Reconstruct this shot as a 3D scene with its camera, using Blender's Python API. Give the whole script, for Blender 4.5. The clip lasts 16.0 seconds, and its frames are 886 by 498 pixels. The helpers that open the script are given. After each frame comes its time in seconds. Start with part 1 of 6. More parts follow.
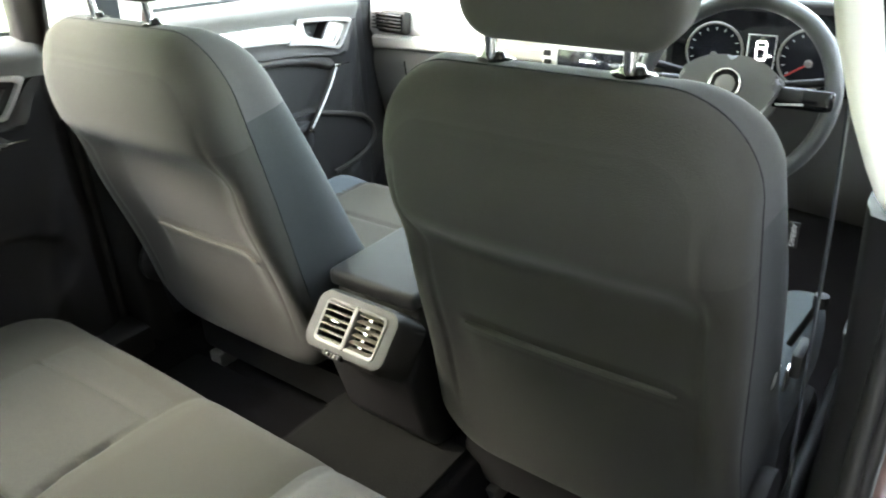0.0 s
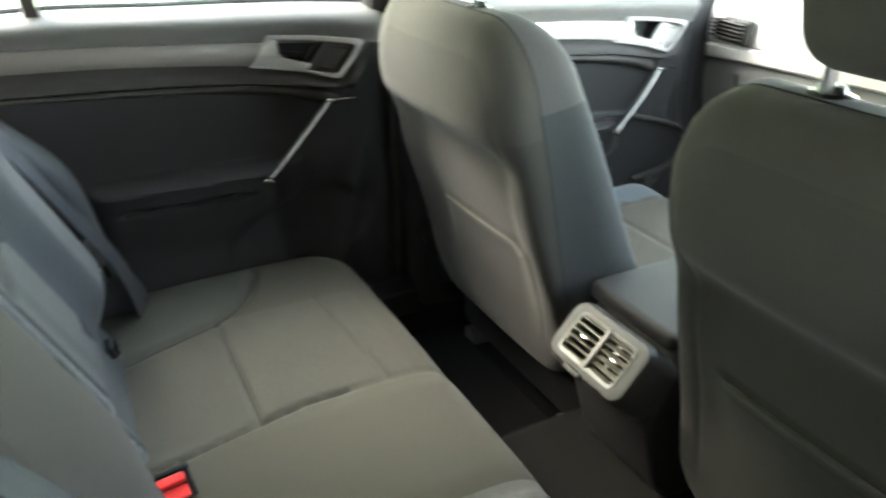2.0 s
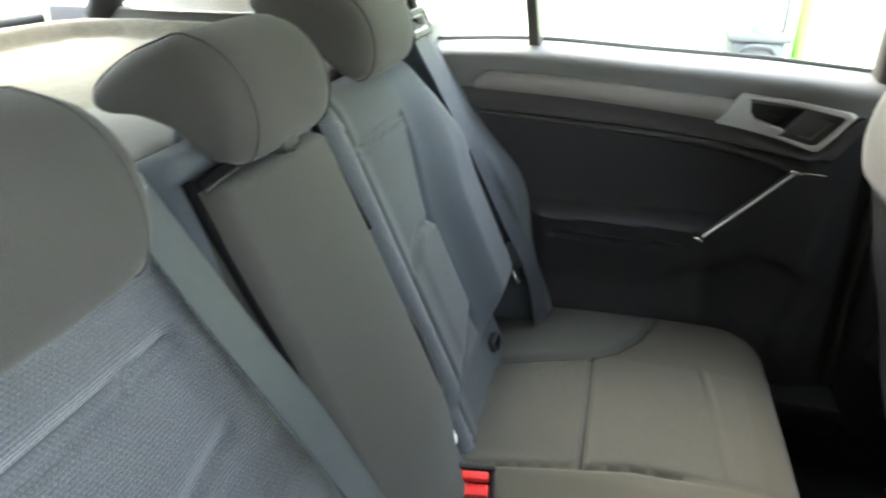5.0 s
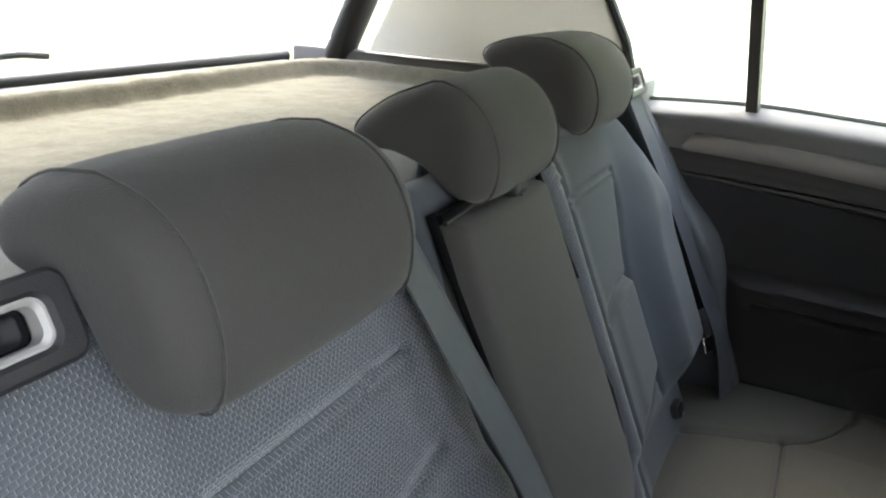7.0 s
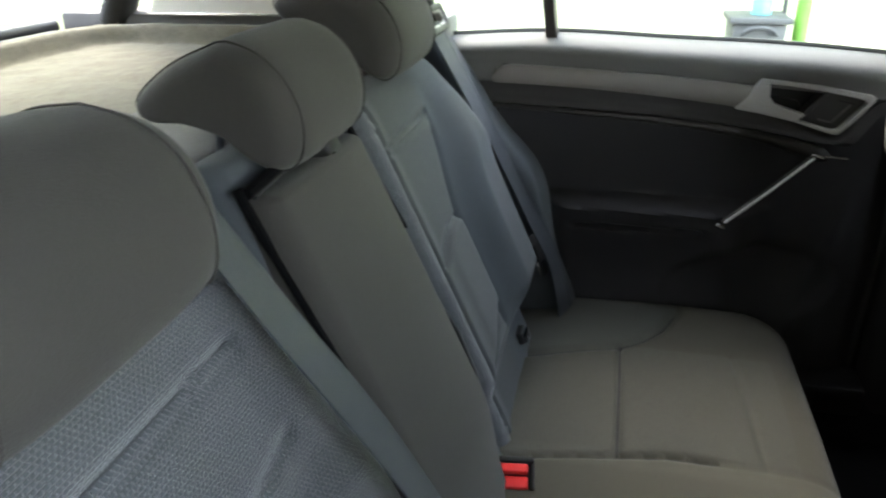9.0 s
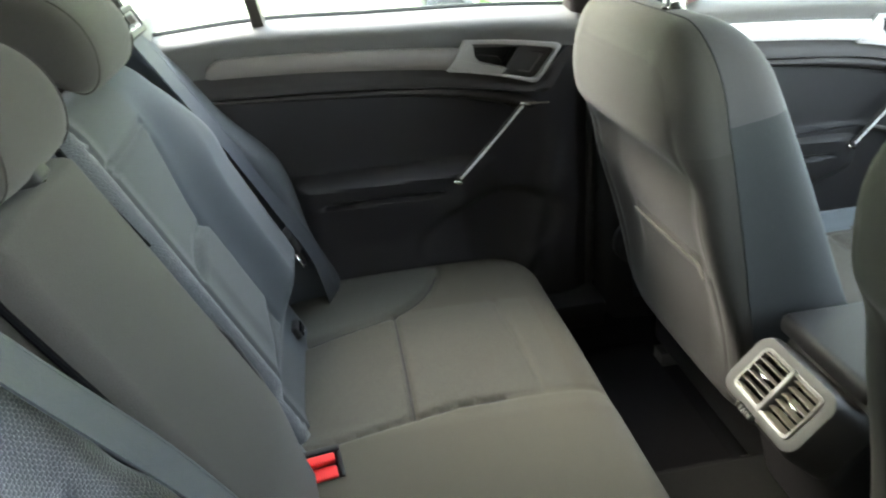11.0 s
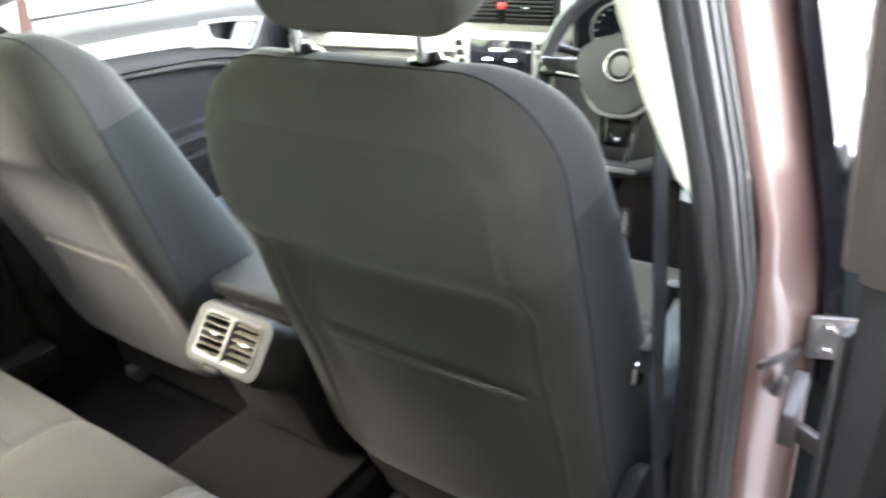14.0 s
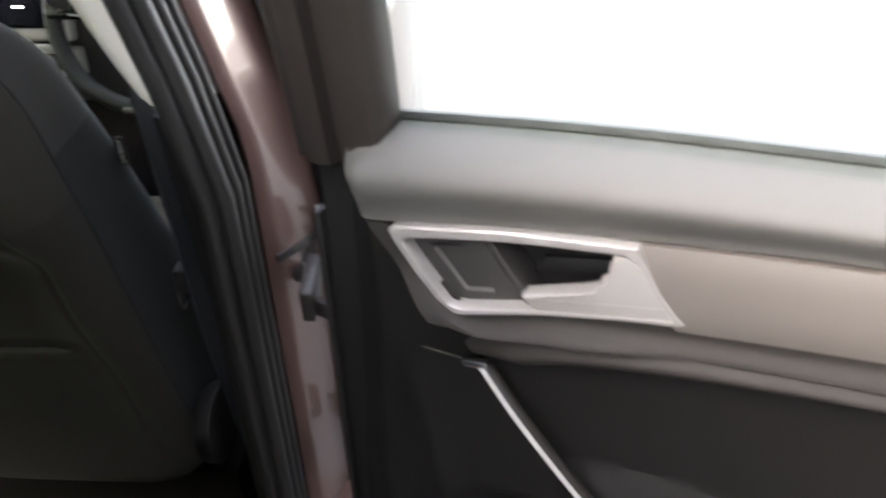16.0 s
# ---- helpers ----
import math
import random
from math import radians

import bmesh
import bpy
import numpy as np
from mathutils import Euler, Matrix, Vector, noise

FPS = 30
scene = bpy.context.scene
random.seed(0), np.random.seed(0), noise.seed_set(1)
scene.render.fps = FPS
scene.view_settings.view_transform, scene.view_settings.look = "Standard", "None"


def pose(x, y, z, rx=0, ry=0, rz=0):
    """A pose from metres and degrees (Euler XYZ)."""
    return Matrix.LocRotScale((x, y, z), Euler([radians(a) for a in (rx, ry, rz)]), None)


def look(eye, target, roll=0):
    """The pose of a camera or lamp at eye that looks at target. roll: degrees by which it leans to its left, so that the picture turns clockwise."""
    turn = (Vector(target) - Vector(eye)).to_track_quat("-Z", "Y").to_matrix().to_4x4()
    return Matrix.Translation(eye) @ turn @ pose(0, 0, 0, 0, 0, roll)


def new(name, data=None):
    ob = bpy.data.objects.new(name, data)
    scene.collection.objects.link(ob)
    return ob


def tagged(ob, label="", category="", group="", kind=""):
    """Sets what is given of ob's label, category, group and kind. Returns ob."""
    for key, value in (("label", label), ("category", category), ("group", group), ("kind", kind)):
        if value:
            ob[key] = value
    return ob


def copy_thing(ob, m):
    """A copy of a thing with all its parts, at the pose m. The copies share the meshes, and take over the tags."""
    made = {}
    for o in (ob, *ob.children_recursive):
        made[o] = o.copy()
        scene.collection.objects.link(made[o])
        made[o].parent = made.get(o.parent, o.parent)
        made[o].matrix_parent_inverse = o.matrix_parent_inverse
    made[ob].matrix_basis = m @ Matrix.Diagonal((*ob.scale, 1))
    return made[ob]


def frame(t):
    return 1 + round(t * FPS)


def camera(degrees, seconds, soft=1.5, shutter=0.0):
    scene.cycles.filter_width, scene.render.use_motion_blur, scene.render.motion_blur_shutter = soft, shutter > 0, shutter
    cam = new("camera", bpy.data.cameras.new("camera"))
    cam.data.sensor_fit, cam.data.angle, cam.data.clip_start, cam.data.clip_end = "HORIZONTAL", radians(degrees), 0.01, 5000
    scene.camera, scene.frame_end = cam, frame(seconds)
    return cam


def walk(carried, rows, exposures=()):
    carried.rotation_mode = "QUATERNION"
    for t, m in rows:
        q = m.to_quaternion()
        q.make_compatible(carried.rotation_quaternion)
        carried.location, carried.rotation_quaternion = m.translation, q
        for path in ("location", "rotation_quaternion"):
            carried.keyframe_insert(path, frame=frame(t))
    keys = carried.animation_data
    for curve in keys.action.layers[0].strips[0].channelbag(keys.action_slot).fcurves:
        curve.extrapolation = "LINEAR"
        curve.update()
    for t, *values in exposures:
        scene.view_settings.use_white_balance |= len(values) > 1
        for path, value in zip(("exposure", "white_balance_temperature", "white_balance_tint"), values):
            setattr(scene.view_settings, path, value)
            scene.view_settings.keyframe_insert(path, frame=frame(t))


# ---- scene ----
cam = camera(62.3, 16.0, soft=2.0, shutter=0.6)
PATH = [
    (0, (0.704, -0.651, 1.248), (-0.384, 0.761, 0.342), -2.6),
    (0.5, (0.704, -0.645, 1.245), (-0.461, 0.715, 0.354), -2.5),
    (1, (0.695, -0.639, 1.248), (-0.55, 0.64, 0.346), -1.6),
    (1.5, (0.684, -0.613, 1.245), (-0.7, 0.501, 0.328), -0.9),
    (2, (0.684, -0.591, 1.246), (-0.897, 0.231, 0.338), -0.2),
    (2.5, (0.711, -0.569, 1.244), (-0.98, 0.024, 0.356), 1.4),
    (3, (0.711, -0.563, 1.253), (-1.032, -0.086, 0.398), 2.4),
    (3.5, (0.692, -0.556, 1.26), (-1.089, -0.157, 0.441), 1.0),
    (4, (0.678, -0.539, 1.257), (-1.128, -0.308, 0.429), 1.7),
    (4.5, (0.66, -0.473, 1.257), (-1.146, -0.612, 0.41), 1.5),
    (5, (0.681, -0.448, 1.247), (-1.096, -0.874, 0.434), 1.1),
    (5.2, (0.686, -0.448, 1.246), (-1.067, -0.942, 0.42), 1.1),
    (7.3, (0.732, -0.494, 1.258), (-0.928, -1.36, 0.554), 2.9),
    (7.5, (0.729, -0.493, 1.26), (-0.936, -1.335, 0.537), 2.3),
    (8, (0.716, -0.495, 1.255), (-0.969, -1.221, 0.459), 1.6),
    (8.5, (0.704, -0.492, 1.254), (-1.027, -1.072, 0.435), 0.4),
    (9, (0.694, -0.488, 1.255), (-1.074, -0.914, 0.421), -0.8),
    (9.5, (0.681, -0.489, 1.254), (-1.119, -0.731, 0.417), -1.5),
    (10, (0.679, -0.481, 1.251), (-1.137, -0.513, 0.414), -2.8),
    (10.2, (0.676, -0.484, 1.25), (-1.134, -0.454, 0.4), -3.5),
    (12.3, (0.736, -0.497, 1.244), (-0.944, 0.127, 0.356), -4.1),
    (12.5, (0.734, -0.482, 1.244), (-0.91, 0.232, 0.356), -4.2),
    (13, (0.753, -0.507, 1.246), (-0.719, 0.504, 0.346), -5.5),
    (13.5, (0.79, -0.516, 1.233), (-0.471, 0.726, 0.301), -5.4),
    (14, (0.818, -0.518, 1.224), (-0.253, 0.9, 0.305), -5.3),
    (14.5, (0.839, -0.506, 1.223), (-0.007, 1.037, 0.271), -4.8),
    (15, (0.868, -0.519, 1.223), (0.244, 1.113, 0.251), -3.3),
    (15.5, (0.907, -0.523, 1.218), (0.495, 1.17, 0.236), -2.2),
    (15.8, (0.922, -0.518, 1.214), (0.698, 1.151, 0.134), -1.7),
    (16, (0.933, -0.529, 1.207), (0.803, 1.143, 0.118), -1.4),
]
# the picture darkens as the camera turns to the bright open door
EXPOSURES = [(0.0, 6.1, 7000, 7), (2.0, 5.88, 7100, 6), (3.5, 5.68, 7100, 6), (5.2, 5.85, 6900, 10), (7.3, 4.83, 7000, 16), (7.6, 4.72, 7000, 16), (8.2, 4.6, 7000, 14), (9.0, 5.0, 6900, 11), (10.2, 5.62, 6900, 8), (12.3, 6.0, 7000, 10), (13.5, 6.38, 6900, 13), (14.5, 6.55, 7100, 15), (15.5, 5.35, 7200, 16), (16.0, 4.5, 7200, 16)]
walk(cam, [(t, look(eye, target, roll)) for t, eye, target, roll in PATH], EXPOSURES)


# ---- light ----
world = bpy.data.worlds.new("sky")
scene.world = world
world.use_nodes = True
_nt = world.node_tree
_sky = _nt.nodes.new("ShaderNodeTexSky")
_sky.sky_type = "NISHITA"
_sky.sun_disc = False
_sky.sun_elevation = radians(43)
_sky.sun_rotation = radians(231)
_bg = _nt.nodes["Background"]
_hs = _nt.nodes.new("ShaderNodeHueSaturation")
_hs.inputs["Saturation"].default_value = 0.55
_nt.links.new(_sky.outputs["Color"], _hs.inputs["Color"])
_nt.links.new(_hs.outputs["Color"], _bg.inputs["Color"])
_bg.inputs["Strength"].default_value = 0.15
_sl = bpy.data.lights.new("sun", "SUN")
_sl.energy, _sl.angle, _sl.color = 0.10, radians(40), (1.0, 0.90, 0.50)
sun = new("sun", _sl)
sun.matrix_world = look((-3.7, -3.0, 4.4), (0, 0, 0))
scene.view_settings.exposure = 3.8


# ---- materials ----
def _nodes(name):
    m = bpy.data.materials.new(name)
    m.use_nodes = True
    nt = m.node_tree
    return m, nt, nt.nodes["Principled BSDF"]


def surface(name, color, rough=0.6, metal=0.0, var=0.12, scale=8.0, grain=0.0, grain_scale=400.0, coat=0.0, sheen=0.0, spec=0.5):
    """Colour with large and fine variation, and a fine relief."""
    m, nt, b = _nodes(name)
    tc = nt.nodes.new("ShaderNodeTexCoord")
    big = nt.nodes.new("ShaderNodeTexNoise")
    big.inputs["Scale"].default_value, big.inputs["Detail"].default_value = scale, 5
    nt.links.new(tc.outputs["Object"], big.inputs["Vector"])
    fine = nt.nodes.new("ShaderNodeTexNoise")
    fine.inputs["Scale"].default_value, fine.inputs["Detail"].default_value = grain_scale, 3
    nt.links.new(tc.outputs["Object"], fine.inputs["Vector"])
    mix = nt.nodes.new("ShaderNodeMix")
    mix.data_type = "RGBA"
    mix.inputs["A"].default_value = (*[c * (1 - var) for c in color], 1)
    mix.inputs["B"].default_value = (*[min(1, c * (1 + var)) for c in color], 1)
    add = nt.nodes.new("ShaderNodeMath")
    add.operation = "MULTIPLY_ADD"
    add.inputs[1].default_value = 0.5
    half = nt.nodes.new("ShaderNodeMath")
    half.operation = "MULTIPLY"
    half.inputs[1].default_value = 0.5
    nt.links.new(fine.outputs["Fac"], half.inputs[0])
    nt.links.new(big.outputs["Fac"], add.inputs[0])
    nt.links.new(half.outputs[0], add.inputs[2])
    nt.links.new(add.outputs[0], mix.inputs["Factor"])
    nt.links.new(mix.outputs["Result"], b.inputs["Base Color"])
    rr = nt.nodes.new("ShaderNodeMapRange")
    rr.inputs["To Min"].default_value, rr.inputs["To Max"].default_value = max(0.02, rough - 0.08), min(1, rough + 0.08)
    nt.links.new(big.outputs["Fac"], rr.inputs["Value"])
    nt.links.new(rr.outputs["Result"], b.inputs["Roughness"])
    b.inputs["Metallic"].default_value = metal
    b.inputs["Coat Weight"].default_value = coat
    b.inputs["Sheen Weight"].default_value = sheen
    b.inputs["Sheen Roughness"].default_value = 0.5
    b.inputs["Specular IOR Level"].default_value = spec
    if grain:
        bump = nt.nodes.new("ShaderNodeBump")
        bump.inputs["Strength"].default_value, bump.inputs["Distance"].default_value = grain, 0.001
        nt.links.new(fine.outputs["Fac"], bump.inputs["Height"])
        nt.links.new(bump.outputs["Normal"], b.inputs["Normal"])
    return m


def weave(name, color, width, row, flat, strength=0.8, contrast=0.45, sheen=0.3):
    """Coarse seat cloth of staggered raised cells; flat: it lies level instead of upright."""
    m, nt, b = _nodes(name)
    tc = nt.nodes.new("ShaderNodeTexCoord")
    sp = nt.nodes.new("ShaderNodeSeparateXYZ")
    cb = nt.nodes.new("ShaderNodeCombineXYZ")
    nt.links.new(tc.outputs["Object"], sp.inputs[0])
    nt.links.new(sp.outputs["X"], cb.inputs["X"])
    nt.links.new(sp.outputs["Y" if flat else "Z"], cb.inputs["Y"])
    br = nt.nodes.new("ShaderNodeTexBrick")
    br.inputs["Scale"].default_value = 1.0
    br.inputs["Brick Width"].default_value, br.inputs["Row Height"].default_value = width, row
    br.inputs["Mortar Size"].default_value, br.inputs["Mortar Smooth"].default_value = row * 0.22, 1.0
    br.inputs["Color1"].default_value = (*[c * 1.12 for c in color], 1)
    br.inputs["Color2"].default_value = (*[c * 0.9 for c in color], 1)
    br.inputs["Mortar"].default_value = (*[c * (1 - contrast) for c in color], 1)
    wob = nt.nodes.new("ShaderNodeTexNoise")
    wob.inputs["Scale"].default_value = 40
    nt.links.new(tc.outputs["Object"], wob.inputs["Vector"])
    off = nt.nodes.new("ShaderNodeVectorMath")
    off.operation = "SCALE"
    off.inputs["Scale"].default_value = width * 0.2
    add = nt.nodes.new("ShaderNodeVectorMath")
    nt.links.new(wob.outputs["Color"], off.inputs[0])
    nt.links.new(cb.outputs[0], add.inputs[0])
    nt.links.new(off.outputs["Vector"], add.inputs[1])
    nt.links.new(add.outputs["Vector"], br.inputs["Vector"])
    big = nt.nodes.new("ShaderNodeTexNoise")
    big.inputs["Scale"].default_value, big.inputs["Detail"].default_value = 8, 4
    nt.links.new(tc.outputs["Object"], big.inputs["Vector"])
    blot = nt.nodes.new("ShaderNodeMapRange")
    blot.inputs["To Min"].default_value, blot.inputs["To Max"].default_value = 0.85, 1.15
    nt.links.new(big.outputs["Fac"], blot.inputs["Value"])
    col = nt.nodes.new("ShaderNodeVectorMath")
    col.operation = "SCALE"
    nt.links.new(br.outputs["Color"], col.inputs[0])
    nt.links.new(blot.outputs["Result"], col.inputs["Scale"])
    nt.links.new(col.outputs["Vector"], b.inputs["Base Color"])
    b.inputs["Roughness"].default_value = 0.85
    b.inputs["Sheen Weight"].default_value = sheen
    b.inputs["Specular IOR Level"].default_value = 0.3
    bump = nt.nodes.new("ShaderNodeBump")
    bump.invert = True
    bump.inputs["Strength"].default_value, bump.inputs["Distance"].default_value = strength, 0.0012
    nt.links.new(br.outputs["Fac"], bump.inputs["Height"])
    nt.links.new(bump.outputs["Normal"], b.inputs["Normal"])
    return m


def glass_mat(name, tint):
    m, nt, b = _nodes(name)
    out = nt.nodes["Material Output"]
    tr = nt.nodes.new("ShaderNodeBsdfTransparent")
    tr.inputs["Color"].default_value = (*tint, 1)
    gl = nt.nodes.new("ShaderNodeBsdfGlossy")
    gl.inputs["Roughness"].default_value = 0.02
    lw = nt.nodes.new("ShaderNodeLayerWeight")
    pw = nt.nodes.new("ShaderNodeMath")
    pw.operation = "POWER"
    pw.inputs[1].default_value = 5.0
    ma = nt.nodes.new("ShaderNodeMath")
    ma.operation = "MULTIPLY_ADD"
    ma.inputs[1].default_value, ma.inputs[2].default_value = 0.9, 0.04
    nt.links.new(lw.outputs["Facing"], pw.inputs[0])
    nt.links.new(pw.outputs[0], ma.inputs[0])
    mx = nt.nodes.new("ShaderNodeMixShader")
    nt.links.new(ma.outputs[0], mx.inputs[0])
    nt.links.new(tr.outputs[0], mx.inputs[1])
    nt.links.new(gl.outputs[0], mx.inputs[2])
    nt.links.new(mx.outputs[0], out.inputs["Surface"])
    return m


def glow(name, color, strength):
    m, nt, b = _nodes(name)
    b.inputs["Base Color"].default_value = (*color, 1)
    b.inputs["Emission Color"].default_value = (*color, 1)
    b.inputs["Emission Strength"].default_value = strength
    return m


CLOTH_REAR = surface("cloth_rear", (0.031, 0.0290, 0.0262), 0.92, var=0.10, scale=9, grain=0.5, grain_scale=650, sheen=0.06, spec=0.2)
CLOTH_SIDE = surface("cloth_side", (0.036, 0.0415, 0.046), 0.92, var=0.10, scale=9, grain=0.5, grain_scale=650, sheen=0.06, spec=0.2)
CLOTH_INSERT = weave("cloth_insert", (0.0344, 0.0316, 0.0229), 0.0046, 0.0030, True, 0.25, 0.15, 0.06)
CLOTH_HONEY = weave("cloth_basket", (0.042, 0.046, 0.052), 0.0050, 0.0031, False, 0.75, 0.42)
CLOTH_RIB = weave("cloth_basket_flat", (0.0861, 0.0816, 0.0718), 0.0042, 0.0028, True, 0.8, 0.45, 0.1)
GAP_SHADE = surface("gap_shade", (0.0022, 0.0022, 0.0024), 0.95, spec=0.05)
SEAM = surface("seam_thread", (0.008, 0.008, 0.008), 0.9)
BELT = surface("belt_webbing", (0.025, 0.029, 0.035), 0.6, var=0.2, scale=60, grain=0.5, grain_scale=700, sheen=0.05, spec=0.3)
BLACK = surface("black_plastic", (0.0090, 0.0085, 0.0085), 0.6, var=0.15, grain=0.35, grain_scale=900, spec=0.3)
GLOSS = surface("gloss_black", (0.006, 0.006, 0.007), 0.12, var=0.2)
SOFT = surface("soft_grey_trim", (0.090, 0.087, 0.082), 0.70, var=0.08, grain=0.3, grain_scale=1100)
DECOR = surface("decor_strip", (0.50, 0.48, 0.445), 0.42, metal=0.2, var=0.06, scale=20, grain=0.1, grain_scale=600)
SATIN = surface("satin_silver", (0.60, 0.59, 0.57), 0.40, metal=0.55, var=0.04)
CHROME = surface("chrome", (0.85, 0.85, 0.86), 0.10, metal=1.0, var=0.03)
BEZEL = surface("silver_plastic", (0.0216, 0.0199, 0.0170), 0.52, metal=0.1, var=0.06, grain=0.1, spec=0.3)
CREAM = surface("cream_trim", (0.76, 0.735, 0.67), 0.7, var=0.04, grain=0.3, grain_scale=500)
CARPET = surface("carpet", (0.0055, 0.0049, 0.0056), 0.95, var=0.4, scale=25, grain=1.0, grain_scale=350, spec=0.12)
CARPET_HI = surface("tunnel_carpet", (0.0060, 0.0058, 0.0052), 0.95, var=0.3, scale=30, grain=1.0, grain_scale=350, spec=0.12)
FELT = surface("shelf_felt", (0.105, 0.095, 0.068), 0.95, var=0.6, scale=45, grain=1.0, grain_scale=260, sheen=0.06, spec=0.15)
FELT_DARK = surface("shelf_felt_dark", (0.10, 0.095, 0.085), 0.95, var=0.35, scale=40, grain=1.0, grain_scale=260)
RUBBER = surface("rubber_seal", (0.0095, 0.0088, 0.0082), 0.55, var=0.2, scale=15)
PAINT = surface("brown_metallic_paint", (0.115, 0.068, 0.058), 0.36, metal=0.2, var=0.05, scale=300, coat=0.8)
STEEL = surface("hinge_steel", (0.22, 0.21, 0.20), 0.4, metal=0.8, var=0.2)
RED = surface("red_button", (0.75, 0.03, 0.03), 0.4, var=0.08, scale=60)
WHITEP = surface("white_print", (0.75, 0.75, 0.75), 0.6, var=0.03)
REDP = surface("red_print", (0.65, 0.05, 0.04), 0.6, var=0.03)
DASH = surface("dash_beige", (0.72, 0.70, 0.66), 0.6, var=0.06, grain=0.3, grain_scale=900)
SCREEN = surface("screen_glass", (0.012, 0.013, 0.018), 0.1, var=0.2)
LIT = glow("display_lit", (0.8, 0.82, 0.85), 0.6)
GLASS = glass_mat("window_glass", (0.93, 0.96, 0.94))
OLIVE = surface("olive_render", (0.52, 0.50, 0.34), 0.9, var=0.12, scale=1.5, grain=0.4, grain_scale=80)
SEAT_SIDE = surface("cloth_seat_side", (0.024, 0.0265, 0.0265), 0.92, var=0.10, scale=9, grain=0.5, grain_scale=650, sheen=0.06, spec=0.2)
GARAGE = surface("grey_render", (0.10, 0.10, 0.095), 0.9, var=0.15, scale=1.5, grain=0.4, grain_scale=80)
CONCRETE = surface("concrete", (0.13, 0.127, 0.12), 0.9, var=0.15, scale=0.7, grain=0.5, grain_scale=60)
WALLW = surface("pale_olive_render", (0.66, 0.69, 0.42), 0.9, var=0.06, scale=0.9, grain=0.4, grain_scale=90)
CLOTH_BENCH = surface("cloth_bench", (0.0377, 0.0344, 0.0248), 0.92, var=0.10, scale=9, grain=0.5, grain_scale=650, sheen=0.06, spec=0.2)
SLAT = surface("louvre_grey", (0.10, 0.090, 0.074), 0.4, var=0.1)
BACK_PANEL = surface("cloth_back_panel", (0.037, 0.040, 0.041), 0.92, var=0.10, scale=9, grain=0.5, grain_scale=650, sheen=0.06, spec=0.2)
STACK = surface("pale_silver", (0.52, 0.51, 0.48), 0.4, metal=0.15, var=0.04)
VENT_TRIM = surface("vent_trim", (0.11, 0.105, 0.096), 0.45, metal=0.3, var=0.05)
DULL = surface("dull_silver", (0.24, 0.23, 0.215), 0.42, metal=0.4, var=0.05)
# lightened copy of the rear cloth: light on the front headrests as colour
CLOTH_HEAD_LIT = surface("cloth_headrest_lit", (0.058, 0.058, 0.052), 0.92, var=0.10, scale=9, grain=0.5, grain_scale=650, sheen=0.06, spec=0.2)
HEM = surface("hem_cloth", (0.054, 0.052, 0.045), 0.9, var=0.1, scale=9, grain=0.5, grain_scale=650, sheen=0.06, spec=0.2)
CLOTH_WING = surface("cloth_bench_wing", (0.0402, 0.0400, 0.0326), 0.92, var=0.10, scale=9, grain=0.5, grain_scale=650, sheen=0.06, spec=0.2)
# darker copy of the satin decor, with the rear doors' shade in its colour
DECOR_SHADED = surface("shaded_decor_strip", (0.150, 0.135, 0.122), 0.42, metal=0.25, var=0.06, scale=20, grain=0.1, grain_scale=600)


def two_cloths(name, attribute, inner, outer):
    """Two sewn cloths: the outer one where the named attribute is under its seam."""
    m = surface(name, inner, 0.92, var=0.10, scale=9, grain=0.5, grain_scale=650, sheen=0.06, spec=0.2)
    nt = m.node_tree
    at = nt.nodes.new("ShaderNodeAttribute")
    at.attribute_name = attribute
    step = nt.nodes.new("ShaderNodeMapRange")
    step.inputs["From Min"].default_value, step.inputs["From Max"].default_value = 0.0432, 0.0448
    step.inputs["To Min"].default_value, step.inputs["To Max"].default_value = outer, 1.0
    nt.links.new(at.outputs["Fac"], step.inputs["Value"])
    bs = next(n for n in nt.nodes if n.type == "BSDF_PRINCIPLED")
    src = bs.inputs["Base Color"].links[0].from_socket
    mul = nt.nodes.new("ShaderNodeVectorMath")
    mul.operation = "SCALE"
    nt.links.new(src, mul.inputs[0])
    nt.links.new(step.outputs["Result"], mul.inputs["Scale"])
    nt.links.new(mul.outputs["Vector"], bs.inputs["Base Color"])
    return m


SEAT_BACK = two_cloths("cloth_seat_back", "seam_distance", (0.030, 0.0285, 0.0238), 1.22)
SEAT_EDGE = surface("cloth_seat_edge", (0.047, 0.0465, 0.0455), 0.92, var=0.10, scale=9, grain=0.5, grain_scale=650, sheen=0.06, spec=0.2)
CAVITY_SHADE = surface("cavity_shade", (0.006, 0.009, 0.0085), 0.7, var=0.2, spec=0.2)
CUSHION_EDGE = surface("cushion_side_cloth", (0.060, 0.070, 0.076), 0.9, var=0.1, scale=9, grain=0.5, grain_scale=650, sheen=0.06, spec=0.2)
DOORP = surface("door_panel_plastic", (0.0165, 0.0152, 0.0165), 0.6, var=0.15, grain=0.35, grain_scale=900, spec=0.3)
LEDGE = surface("brown_grey_trim", (0.028, 0.025, 0.0235), 0.66, var=0.08, grain=0.3, grain_scale=1000, spec=0.22)
HANDLE = surface("handle_satin", (0.35, 0.337, 0.322), 0.42, metal=0.4, var=0.05)
# open door's matte panel plastic, its shade mixed into the base colour
MATTE_SHADED = surface("shaded_black_panel", (0.0075, 0.007, 0.0068), 0.72, var=0.15, grain=0.35, grain_scale=900, spec=0.16)
BRACKET = surface("brown_black_bracket", (0.018, 0.0145, 0.0135), 0.5, var=0.2, grain=0.2)
